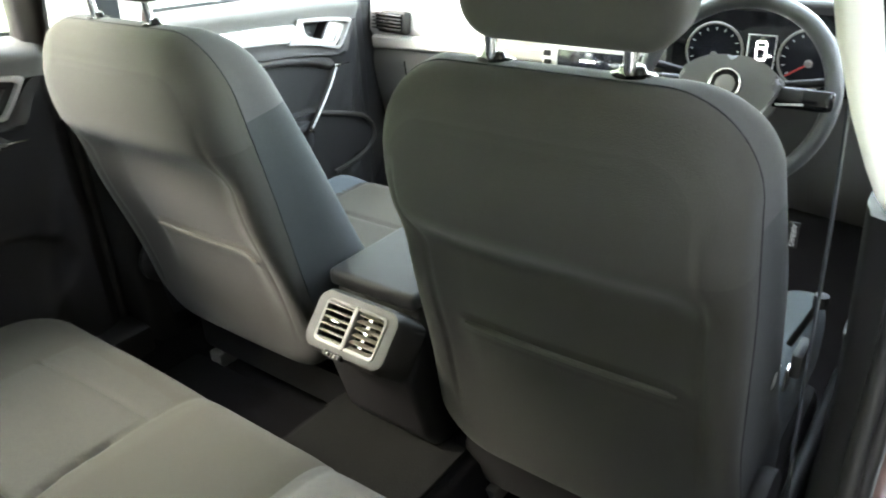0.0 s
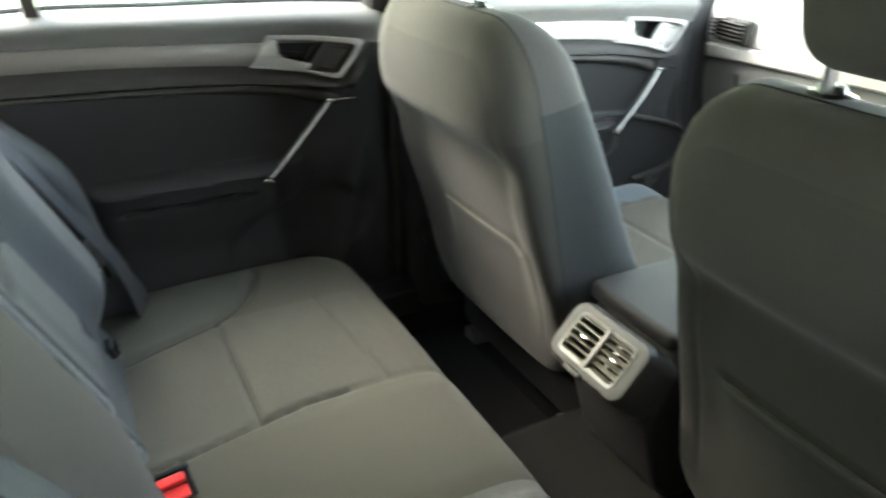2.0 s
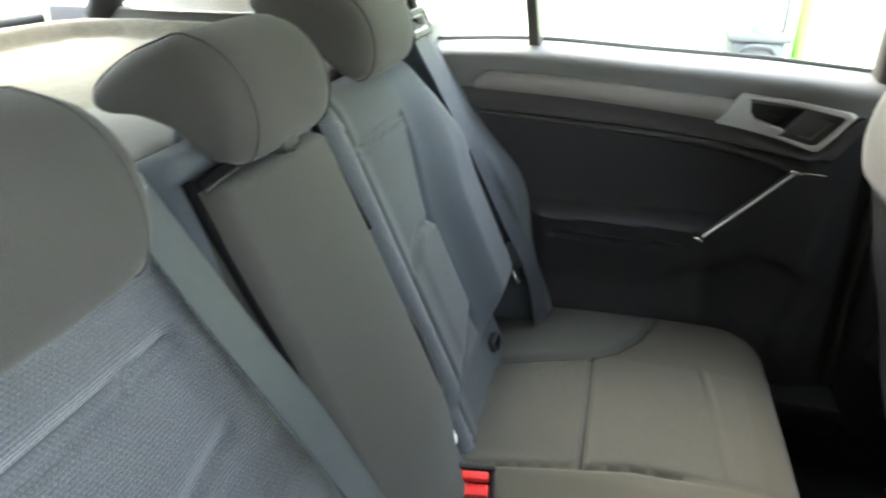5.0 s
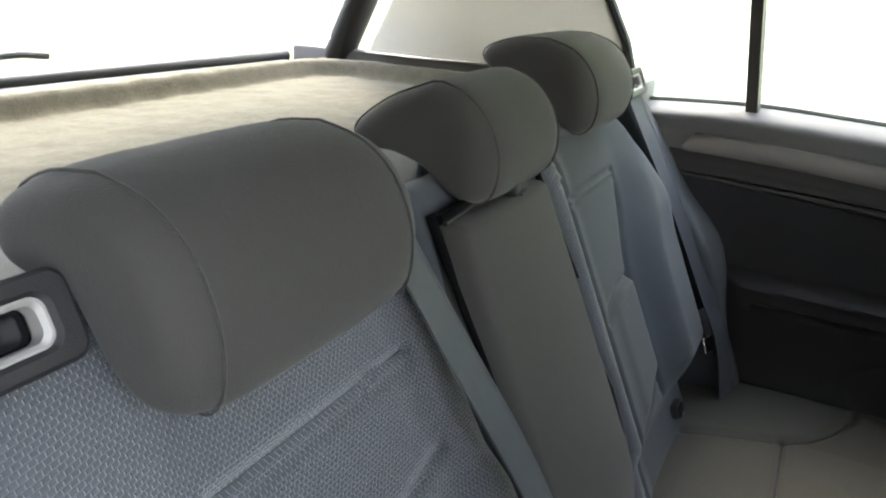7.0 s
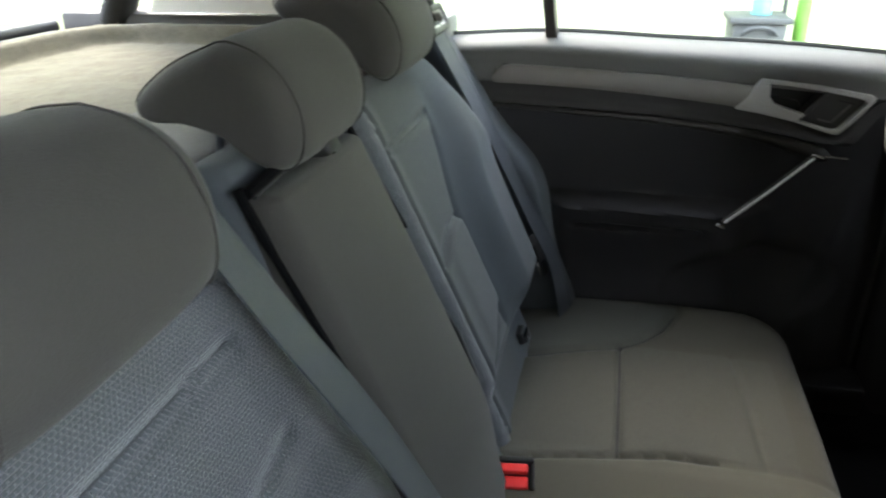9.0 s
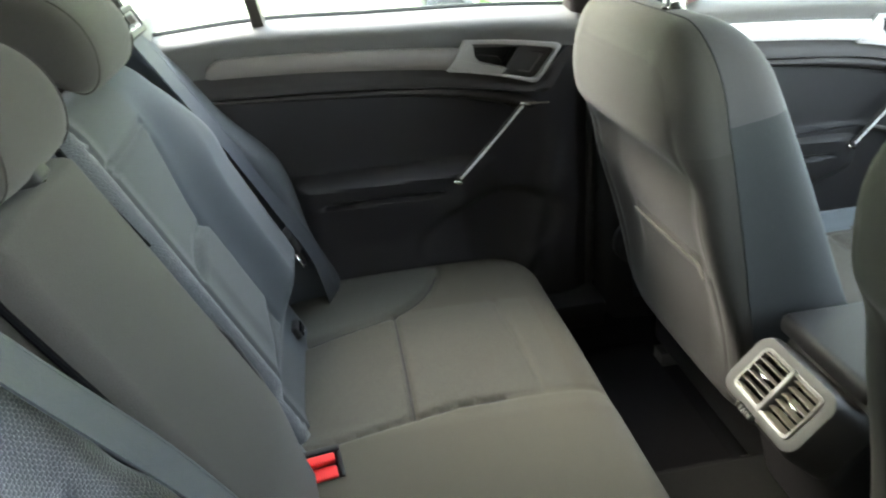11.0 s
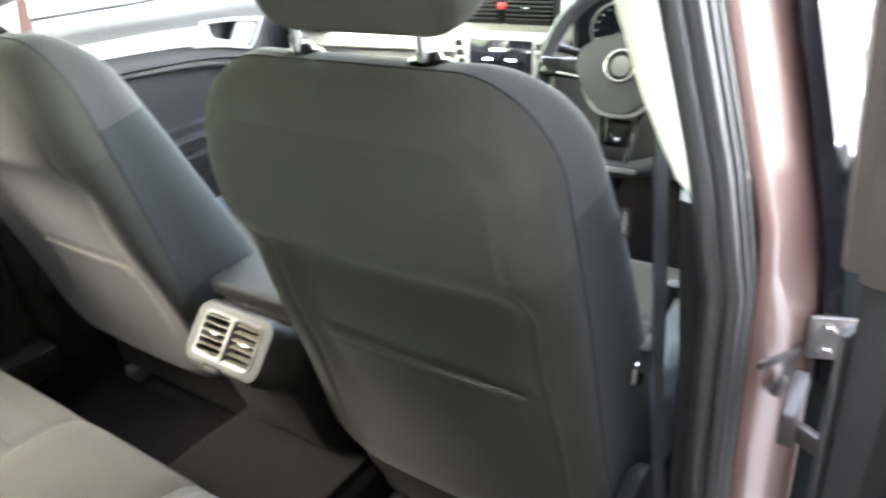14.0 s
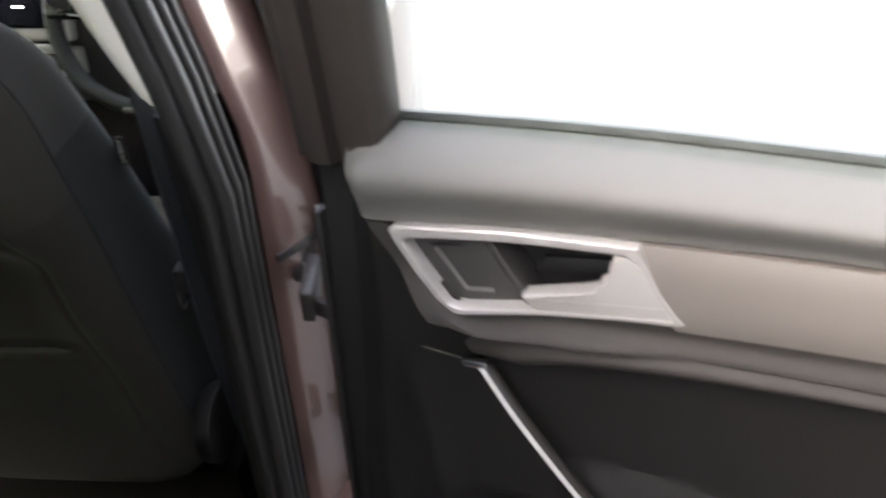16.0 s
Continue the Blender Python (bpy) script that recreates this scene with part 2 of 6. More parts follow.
PLATE = surface("handle_plate", (0.030, 0.028, 0.027), 0.5, var=0.1, grain=0.2)
BIN = surface("grey_bin_plastic", (0.060, 0.061, 0.060), 0.6, var=0.15, scale=6)
GREEN = surface("green_post_paint", (0.11, 0.26, 0.035), 0.5, var=0.15, scale=5)
LEAF = surface("leaf_green", (0.06, 0.12, 0.04), 0.6, var=0.4, scale=20)
PINK = surface("pink_petal", (0.55, 0.12, 0.14), 0.6, var=0.25, scale=20)
CARW = surface("white_car_paint", (0.72, 0.72, 0.71), 0.2, var=0.03, coat=0.8)
SOFTBR = surface("brown_grey_frame", (0.030, 0.0245, 0.0215), 0.45, var=0.1, grain=0.2)


# ---- geometry ----
def build(name, v, f, mats, index=None, sharp=40):
    me = bpy.data.meshes.new(name)
    me.from_pydata([tuple(map(float, p)) for p in v], [], [tuple(map(int, q)) for q in f])
    for m in (mats if isinstance(mats, (list, tuple)) else [mats]):
        me.materials.append(m)
    if index is not None:
        me.polygons.foreach_set("material_index", np.asarray(index, dtype=np.int32))
    me.polygons.foreach_set("use_smooth", [True] * len(me.polygons))
    me.set_sharp_from_angle(angle=radians(sharp))
    return me


def outward(me):
    bm = bmesh.new()
    bm.from_mesh(me)
    bmesh.ops.recalc_face_normals(bm, faces=bm.faces)
    bm.to_mesh(me)
    bm.free()
    return me


def thing(name, base=(0, 0, 0), **tags):
    ob = new(name)
    ob.location = base
    ob.empty_display_size = 0.05
    return tagged(ob, **tags)


def part(name, vf, material, parent, label="", m=None, index=None, sharp=40, fix=True):
    """One mesh object under a thing or a part; the vertices are in world metres, moved by m if it is given."""
    me = build(name, vf[0], vf[1], material, index, sharp)
    if m is not None:
        me.transform(m)
        if m.determinant() < 0:
            me.flip_normals()
    if fix:
        outward(me)
    ob = new(name, me)
    if parent is not None:
        ob.parent = parent
        if parent.parent is None:
            ob.matrix_parent_inverse = Matrix.Translation(-parent.location)
    if label:
        ob["label"] = label
    return ob


def solid(name, vf, material, m=None, sharp=40, fix=True, **tags):
    return tagged(part(name, vf, material, None, "", m, None, sharp, fix), **tags)


def join(*vfs):
    V, F, n = [], [], 0
    for v, f in vfs:
        V += [tuple(p) for p in v]
        F += [tuple(i + n for i in q) for q in f]
        n += len(v)
    return V, F


def move(vf, m):
    return [tuple(m @ Vector(p)) for p in vf[0]], vf[1]


def smooth(a, b, x):
    t = np.clip((x - a) / (b - a), 0, 1)
    return t * t * (3 - 2 * t)


def groove(d, width):
    return np.exp(-(d / width) ** 2)


def seg_dist(x, y, pts):
    """Distance from points to a polyline."""
    best = np.full(np.shape(x), 9.0)
    for (ax, ay), (bx, by) in zip(pts[:-1], pts[1:]):
        l2 = (bx - ax) ** 2 + (by - ay) ** 2
        t = np.clip(((x - ax) * (bx - ax) + (y - ay) * (by - ay)) / l2, 0, 1)
        best = np.minimum(best, np.hypot(x - ax - t * (bx - ax), y - ay - t * (by - ay)))
    return best


def spline(pts, n):
    """A smooth line through points of any dimension."""
    p = np.array(pts, float)
    p = np.vstack([2 * p[0] - p[1], p, 2 * p[-1] - p[-2]])
    out = []
    k = len(p) - 3
    for s in np.linspace(0, k, n):
        i = min(int(s), k - 1)
        t = s - i
        a, b, c, d = p[i:i + 4]
        out.append(0.5 * ((2 * b) + (c - a) * t + (2 * a - 5 * b + 4 * c - d) * t * t + (3 * b - a - 3 * c + d) * t ** 3))
    return np.array(out)


def edge_round(X, Z, a, b, r, p):
    """How far a stuffed pad has risen at (X, Z): 0 on its outline, 1 inside."""
    qx, qz = np.abs(X) - (a - r), np.abs(Z) - (b - r)
    d = r - np.hypot(np.maximum(qx, 0), np.maximum(qz, 0)) - np.minimum(np.maximum(qx, qz), 0)
    w = min(1.8 * min(a, b) / p, 1.3 * r)
    return (1 - (1 - np.clip(d / w, 0, 1)) ** 3).clip(0) ** (1 / 3)


def pad(a, b, r, front, rear, pf=6, pr=6, n=40, taper=None):
    """A stuffed pad in the XZ plane: half sizes a, b, corner radius r, front(X, Z) and rear(X, Z) give its depth to +y and -y."""
    lin = np.linspace(0, 0.86, n)
    ph = np.linspace(math.asin(0.86 ** 3), math.pi / 2, 9)[1:]
    half = np.concatenate([lin, np.sin(ph) ** (1 / 3)])
    half[-1] = 1.0
    g = np.concatenate([-half[:0:-1], half])
    U, V = np.meshgrid(g, g, indexing="ij")
    M = np.maximum(np.abs(U), np.abs(V))
    S = np.where(M > 1e-9, M, 1)
    qx, qz = U / S * a, V / S * b
    cx, cz = np.clip(qx, -(a - r), a - r), np.clip(qz, -(b - r), b - r)
    dx, dz = qx - cx, qz - cz
    L = np.hypot(dx, dz)
    k = np.where(L > 1e-9, r / np.where(L > 1e-9, L, 1), 0)
    X, Z = (cx + dx * k) * M, (cz + dz * k) * M
    Ef, Er = edge_round(X, Z, a, b, r, pf), edge_round(X, Z, a, b, r, pr)
    if taper:
        X = X * taper(Z)
    Yf, Yr = front(X, Z) * Ef, -rear(X, Z) * Er
    N = len(g)
    verts = [(X[i, j], Yf[i, j], Z[i, j]) for i in range(N) for j in range(N)]
    idx2 = {}
    for i in range(N):
        for j in range(N):
            if i in (0, N - 1) or j in (0, N - 1):
                idx2[i, j] = i * N + j
            else:
                idx2[i, j] = len(verts)
                verts.append((X[i, j], Yr[i, j], Z[i, j]))
    faces = []
    for i in range(N - 1):
        for j in range(N - 1):
            faces.append((i * N + j, (i + 1) * N + j, (i + 1) * N + j + 1, i * N + j + 1))
            faces.append((idx2[i, j], idx2[i, j + 1], idx2[i + 1, j + 1], idx2[i + 1, j]))
    return verts, faces


def tube(pts, rad, n=8, closed=False, flat=1.0):
    p = np.array(pts, float)
    m = len(p)
    V, F = [], []
    up = None
    for i in range(m):
        t = p[(i + 1) % m] - p[i - 1] if closed else p[min(i + 1, m - 1)] - p[max(i - 1, 0)]
        t = t / (np.linalg.norm(t) + 1e-12)
        if up is None:
            up = np.array((0, 0, 1.0)) if abs(t[2]) < 0.9 else np.array((0, 1.0, 0))
        s = np.cross(t, up)
        s /= np.linalg.norm(s) + 1e-12
        up = np.cross(s, t)
        rr = rad[i] if isinstance(rad, (list, tuple, np.ndarray)) else rad
        for k in range(n):
            a = 2 * math.pi * k / n
            V.append(p[i] + rr * (math.cos(a) * s + flat * math.sin(a) * up))
    for i in range(m if closed else m - 1):
        for k in range(n):
            a, b = i * n + k, i * n + (k + 1) % n
            c, d = ((i + 1) % m) * n + (k + 1) % n, ((i + 1) % m) * n + k
            F.append((a, b, c, d))
    if not closed:
        F.append(tuple(range(n))[::-1])
        F.append(tuple((m - 1) * n + k for k in range(n)))
    return V, F


def ribbon(pts, sides, width, thick=0.0014):
    """A flat band along pts, lying across the directions in sides."""
    p, s = np.array(pts, float), np.array(sides, float)
    V, F = [], []
    m = len(p)
    for i in range(m):
        t = p[min(i + 1, m - 1)] - p[max(i - 1, 0)]
        t /= np.linalg.norm(t)
        w = s[i] - (s[i] @ t) * t
        w /= np.linalg.norm(w)
        nn = np.cross(t, w)
        for a, c in ((-1, -1), (-0.97, 1), (0.97, 1), (1, -1)):
            V.append(p[i] + w * width / 2 * a + nn * thick / 2 * c)
    for i in range(m - 1):
        for k in range(4):
            F.append((i * 4 + k, i * 4 + (k + 1) % 4, i * 4 + 4 + (k + 1) % 4, i * 4 + 4 + k))
    F += [(3, 2, 1, 0), tuple((m - 1) * 4 + k for k in range(4))]
    return V, F


def rbox(size, bev=0.004, seg=3, m=None):
    bm = bmesh.new()
    bmesh.ops.create_cube(bm, size=1)
    bmesh.ops.scale(bm, vec=size, verts=bm.verts)
    if bev:
        bmesh.ops.bevel(bm, geom=list(bm.edges), offset=bev, segments=seg, profile=0.5, affect="EDGES")
    if m is not None:
        bm.transform(m)
    bm.verts.index_update()
    out = [tuple(v.co) for v in bm.verts], [tuple(v.index for v in f.verts) for f in bm.faces]
    bm.free()
    return out


def prism(pts, lo, hi, axis="x", bev=0.0, seg=2):
    """A polygon of the other two axes (in order), pushed along axis from lo to hi."""
    bm = bmesh.new()
    put = {"x": lambda u, v, w: (w, u, v), "y": lambda u, v, w: (u, w, v), "z": lambda u, v, w: (u, v, w)}[axis]
    a = [bm.verts.new(put(u, v, lo)) for u, v in pts]
    b = [bm.verts.new(put(u, v, hi)) for u, v in pts]
    n = len(pts)
    for i in range(n):
        bm.faces.new((a[i], a[(i + 1) % n], b[(i + 1) % n], b[i]))
    bm.faces.new(a[::-1])
    bm.faces.new(b)
    if bev:
        bmesh.ops.bevel(bm, geom=list(bm.edges), offset=bev, segments=seg, profile=0.5, affect="EDGES")
    bm.verts.index_update()
    out = [tuple(v.co) for v in bm.verts], [tuple(v.index for v in f.verts) for f in bm.faces]
    bm.free()
    return out


def lathe(profile, n=32, m=None):
    """Profile of (radius, height) turned about z."""
    V, F = [], []
    for r, z in profile:
        for k in range(n):
            a = 2 * math.pi * k / n
            V.append((r * math.cos(a), r * math.sin(a), z))
    for i in range(len(profile) - 1):
        for k in range(n):
            F.append((i * n + k, i * n + (k + 1) % n, (i + 1) * n + (k + 1) % n, (i + 1) * n + k))
    F += [tuple(range(n))[::-1], tuple((len(profile) - 1) * n + k for k in range(n))]
    return move((V, F), m) if m is not None else (V, F)


def loft_x(profile, half, p=5, n=14, at=(0, 0, 0)):
    """A closed (y, z) profile carried across x with rounded ends."""
    q = np.array(profile, float)
    c = q.mean(0)
    V, F = [], []
    ph = np.linspace(-math.pi / 2, math.pi / 2, n * 2 + 1)
    for a in ph:
        s = math.copysign(abs(math.sin(a)) ** (2 / p), a)
        k = max(abs(math.cos(a)), 0.0) ** (2 / p)
        k = 0.5 * k + 0.5 * k ** 0.5 if k > 0 else 0.0
        for y, z in c + (q - c) * max(k, 0.02):
            V.append((at[0] + s * half, at[1] + y, at[2] + z))
    N = len(q)
    for i in range(len(ph) - 1):
        for k in range(N):
            F.append((i * N + k, i * N + (k + 1) % N, (i + 1) * N + (k + 1) % N, (i + 1) * N + k))
    F += [tuple(range(N))[::-1], tuple((len(ph) - 1) * N + k for k in range(N))]
    return V, F


def strip(top, bot, out, nu=60, nv=10, thick=0.012, side=1):
    """A trim panel between two (y, z) lines of a door; out(s, t, y, z) gives x. It has thickness away from the cabin."""
    A, B = spline(top, nu), spline(bot, nu)
    V, F = [], []
    for layer in (0, 1):
        for i in range(nu):
            for j in range(nv):
                t = j / (nv - 1)
                y, z = A[i] * (1 - t) + B[i] * t
                V.append((out(i / (nu - 1), t, y, z) - layer * thick, y, z))
    K = nu * nv
    for i in range(nu - 1):
        for j in range(nv - 1):
            a, b, c, d = i * nv + j, (i + 1) * nv + j, (i + 1) * nv + j + 1, i * nv + j + 1
            F += [(a, b, c, d), (K + d, K + c, K + b, K + a)]
    for i in range(nu - 1):
        for j in (0, nv - 1):
            a, b = i * nv + j, (i + 1) * nv + j
            F.append((a, b, K + b, K + a))
    for j in range(nv - 1):
        for i in (0, nu - 1):
            a, b = i * nv + j, i * nv + j + 1
            F.append((a, b, K + b, K + a))
    return V, F


# ---- outside ----
def box(x0, x1, y0, y1, z0, z1, bev=0.0):
    return rbox((x1 - x0, y1 - y0, z1 - z0), bev, 2, Matrix.Translation(((x0 + x1) / 2, (y0 + y1) / 2, (z0 + z1) / 2)))


# unseen dark wall, added to keep low side light out of the cabin
solid("shade_wall", box(2.2, 2.4, -6.0, 0.7, -0.1, 4.0, 0.02), GARAGE, label="tall unseen dark grey wall added to block light beside the car", category="wall", kind="structure")
# added olive reflector that warms the light from the rear
solid("bounce_wall", box(-5.0, 2.195, -6.4, -6.2, -0.1, 2.3, 0.02), OLIVE, label="olive wall added behind the car to bounce warm light", category="wall", kind="structure")
# unseen roof, added to block sky light on the driver's seat back
solid("canopy", box(0.66, 2.195, -6.0, -0.95, 2.45, 2.55, 0.02), GARAGE, label="unseen grey canopy added to shade the open side of the car", category="canopy", kind="structure")
solid("ground", box(-60, 60, -60, 60, -0.3, 0.0), CONCRETE, label="pale grey concrete yard under the car", category="ground", kind="structure")
solid("wall_yard", box(-5.4, -5.15, -14, 16, -0.1, 4.6, 0.02), WALLW, label="pale rendered yard wall in bright daylight", category="wall", kind="structure")

# ---- car shell ----
HINGE = Vector((0.765, 0.082, 0))
OPEN = 70.0
MIRROR = Matrix.Diagonal((-1, 1, 1, 1))


def shell(z):
    """How far the cabin side leans in above the belt line."""
    return 0.25 * max(0.0, z - 0.93)


# floor with the raised tunnel
def floor_mesh():
    xs = np.linspace(-0.70, 0.70, 71)
    ys = np.linspace(-0.75, 1.15, 96)
    V, F = [], []
    for y in ys:
        for x in xs:
            z = 0.27 + 0.095 * (1 - smooth(0.15, 0.21, abs(x + 0.005)))
            z += 0.16 * smooth(0.62, 0.69, abs(x)) + 0.06 * smooth(-0.36, -0.5, y) + 0.3 * smooth(0.8, 1.1, y)
            z += 0.003 * noise.noise((x * 9, y * 9, 0))
            V.append((x, y, z))
    n = len(xs)
    for j in range(len(ys) - 1):
        for i in range(n - 1):
            F.append((j * n + i, j * n + i + 1, (j + 1) * n + i + 1, (j + 1) * n + i))
    k = len(V)
    V += [(x, y, z - 0.02) for x, y, z in V]
    F += [tuple(i + k for i in q[::-1]) for q in F]
    return V, F


idx = None
fl = floor_mesh()
solid("floor", fl, CARPET, label="black needle-felt carpet on the car floor", category="carpet", kind="structure", fix=False)
tun_pts = [(-0.150, 0.3655), (-0.146, 0.372), (0.136, 0.372), (0.140, 0.3655)]
solid("tunnel_mat", prism(tun_pts, -0.36, 0.13, "y", 0.003), CARPET_HI, label="worn dark grey carpet over the centre tunnel", category="carpet", kind="structure")
for s, nm in ((-1, "floor_mat"), (1, "floor_mat")):
    c = 0.42 * s
    solid(nm, rbox((0.40, 0.40, 0.012), 0.005, 2, Matrix.Translation((c, -0.08, 0.282))), CARPET,
          label="black carpet mat lying in the rear footwell", category="floor mat", group="rear floor mats")
for s in (-1, 1):
    solid("sill", box(*sorted((0.66 * s, 0.775 * s)), -0.85, 1.1, 0.0, 0.40, 0.015), [PAINT], label="brown metallic door sill", category="sill", kind="structure")
    solid("sill_trim", box(*sorted((0.60 * s, 0.70 * s)), -0.45, 0.02, 0.36, 0.425, 0.012), BLACK, label="black plastic sill trim", category="trim", kind="structure")


def lean_loft(sections, zs, mirror=1):
    """Horizontal (x, y) sections stacked up the height zs, leaning with the cabin side."""
    V, F = [], []
    n = len(sections[0])
    for sec, z in zip(sections, zs):
        for x, y in sec:
            V.append((mirror * (x - shell(z)), y, z))
    for i in range(len(zs) - 1):
        for k in range(n):
            F.append((i * n + k, i * n + (k + 1) % n, (i + 1) * n + (k + 1) % n, (i + 1) * n + k))
    F += [tuple(range(n))[::-1], tuple((len(zs) - 1) * n + k for k in range(n))]
    return V, F


ZU = [0.972, 0.980, 0.995, 1.02, 1.06, 1.12, 1.2, 1.28, 1.36]


def b_pillar(s, name, label):
    top = []
    for z in ZU:
        y0 = 0.012 - 0.010 * smooth(0.97, 1.0, z)
        xi = 0.668 - 0.13 * (1 - math.exp(-(z - 0.972) / 0.22)) + shell(z) * 0.95 - 0.008 * smooth(0.97, 0.985, z)
        top.append([(xi + 0.004, 0.17), (xi, y0 + 0.03), (xi + 0.005, y0 + 0.008), (xi + 0.015, y0), (0.690, y0), (0.696, y0 + 0.008), (0.70, 0.17)])
    t = thing(name, (s * 0.69, 0.1, 0.38), label=label, category="pillar", kind="structure")
    part("upper_trim", lean_loft(top, ZU, s), CREAM, t, "cream plastic upper pillar trim", sharp=60)
    low = [(0.650, 0.17), (0.652, 0.06), (0.660, 0.028), (0.682, 0.018), (0.70, 0.17)]
    part("lower_trim", lean_loft([low] * 4, [0.30, 0.6, 0.8, 0.971], s), BLACK, t, "black plastic lower pillar trim", sharp=60)
    zz = [0.30, 0.45, 0.6, 0.75, 0.9, 1.0, 1.1, 1.2, 1.3, 1.37]
    for x, y, r in ((0.688, 0.008, 0.0090), (0.700, 0.018, 0.0090), (0.704, 0.036, 0.006), (0.705, 0.054, 0.005)):
        part("door_seal", tube([(s * (x - shell(z)), y, z) for z in zz], r, 10), RUBBER, t, "black rubber door seal")
    zj = [0.30, 0.45, 0.6, 0.75, 0.80, 0.815, 0.83, 0.86, 0.9, 0.94, 1.0, 1.1, 1.2, 1.3, 1.37]
    secs = []
    for z in zj:
        k = 0.018 * smooth(0.82, 0.94, z)
        secs.append([(0.704, 0.22), (0.704, 0.072), (0.709, 0.068), (0.717, 0.074), (0.723 - 0.2 * k, 0.084), (0.736 - 0.6 * k, 0.112), (0.742 - 0.8 * k, 0.126), (0.747 - k, 0.134), (0.751 - k, 0.150), (0.751 - k, 0.22)])
    part("jamb", lean_loft(secs, zj, s), PAINT, t, "brown metallic painted door jamb", sharp=50)
    out = [(0.757, 0.22), (0.757, 0.146), (0.763, 0.138), (0.777, 0.142), (0.786, 0.22)]
    outs = [[(x - 0.020 * smooth(0.82, 0.94, z), y) for x, y in out] for z in zz[3:]]
    part("outer_strip", lean_loft(outs, zz[3:], s), GLOSS, t, "black outer pillar strip", sharp=50)
    part("strip_foot", rbox((0.055, 0.05, 0.24), 0.006, 2, pose(s * 0.790, 0.185, 0.86)), GLOSS, t, "black foot of the outer strip")
    return t


solid("side_wall", box(-0.80, -0.705, 0.03, 0.20, 0.02, 0.96), BLACK, label="dark body side behind the closed door", category="body side", kind="structure")
b_pillar(-1, "b_pillar", "centre pillar with cream upper and black lower trim")
br = b_pillar(1, "b_pillar", "centre pillar beside the open door, brown painted jamb")
# hinges and check strap of the open door
hz = thing("steel_hinge", (0.77, 0.12, 0.82), label="steel hinge bolted to the brown jamb", category="hinge", group="hinges of the open door")
part("leaf", rbox((0.040, 0.007, 0.046), 0.002, 2, pose(0.766, 0.138, 0.806, 0, 0, 20)), STEEL, hz)
part("knuckle", tube([(0.786, 0.112, 0.775), (0.786, 0.112, 0.838)], 0.010, 12), STEEL, hz)
part("arm", rbox((0.046, 0.012, 0.030), 0.003, 2, pose(0.798, 0.070, 0.798, 0, 0, -60)), STEEL, hz)
part("arm_plate", rbox((0.050, 0.008, 0.040), 0.003, 2, pose(0.810, 0.046, 0.795, 0, 0, -18)), STEEL, hz)
for k in (-0.012, 0.012):
    part("bolt", lathe([(0.007, 0), (0.007, 0.005), (0.005, 0.007), (0.0005, 0.007)], 6, pose(0.762, 0.133, 0.806 + k, 90, 0, 20)), STEEL, hz)
# near-black box in place of the shade in the hinge cavity
part("hinge_shade", rbox((0.050, 0.010, 0.62), 0.003, 2, pose(0.7785, 0.156, 0.67)), CAVITY_SHADE, br, "near-black strip for the shaded cavity behind the hinges")
copy_thing(hz, pose(0.77, 0.12, 0.545))
ck = thing("check_strap", (0.73, 0.09, 0.77), label="black door check strap with bracket", category="door check")
part("bracket", rbox((0.066, 0.012, 0.056), 0.004, 2, pose(0.725, 0.103, 0.775, 0, 0, 63)), BRACKET, ck)
part("mount", rbox((0.060, 0.010, 0.010), 0.003, 2, pose(0.729, 0.101, 0.796, 0, 6, 63)), BRACKET, ck)
part("fork", prism([(0.036, 0.784), (0.085, 0.800), (0.100, 0.780), (0.065, 0.758), (0.036, 0.748)], 0.746, 0.760, "x", 0.003, 2), BRACKET, ck)
part("strap", rbox((0.080, 0.010, 0.020), 0.003, 2, pose(0.795, 0.035, 0.755, 0, 8, -22)), BRACKET, ck)
part("cap", lathe([(0.011, 0), (0.011, 0.004), (0.008, 0.006), (0.001, 0.006)], 16, pose(0.733, 0.093, 0.770, 90, 0, 63)), BRACKET, ck)
part("boot", lathe([(0.017, 0), (0.015, 0.012), (0.017, 0.02), (0.013, 0.03), (0.001, 0.03)], 16, pose(0.812, 0.06, 0.70, 90)), BRACKET, ck)

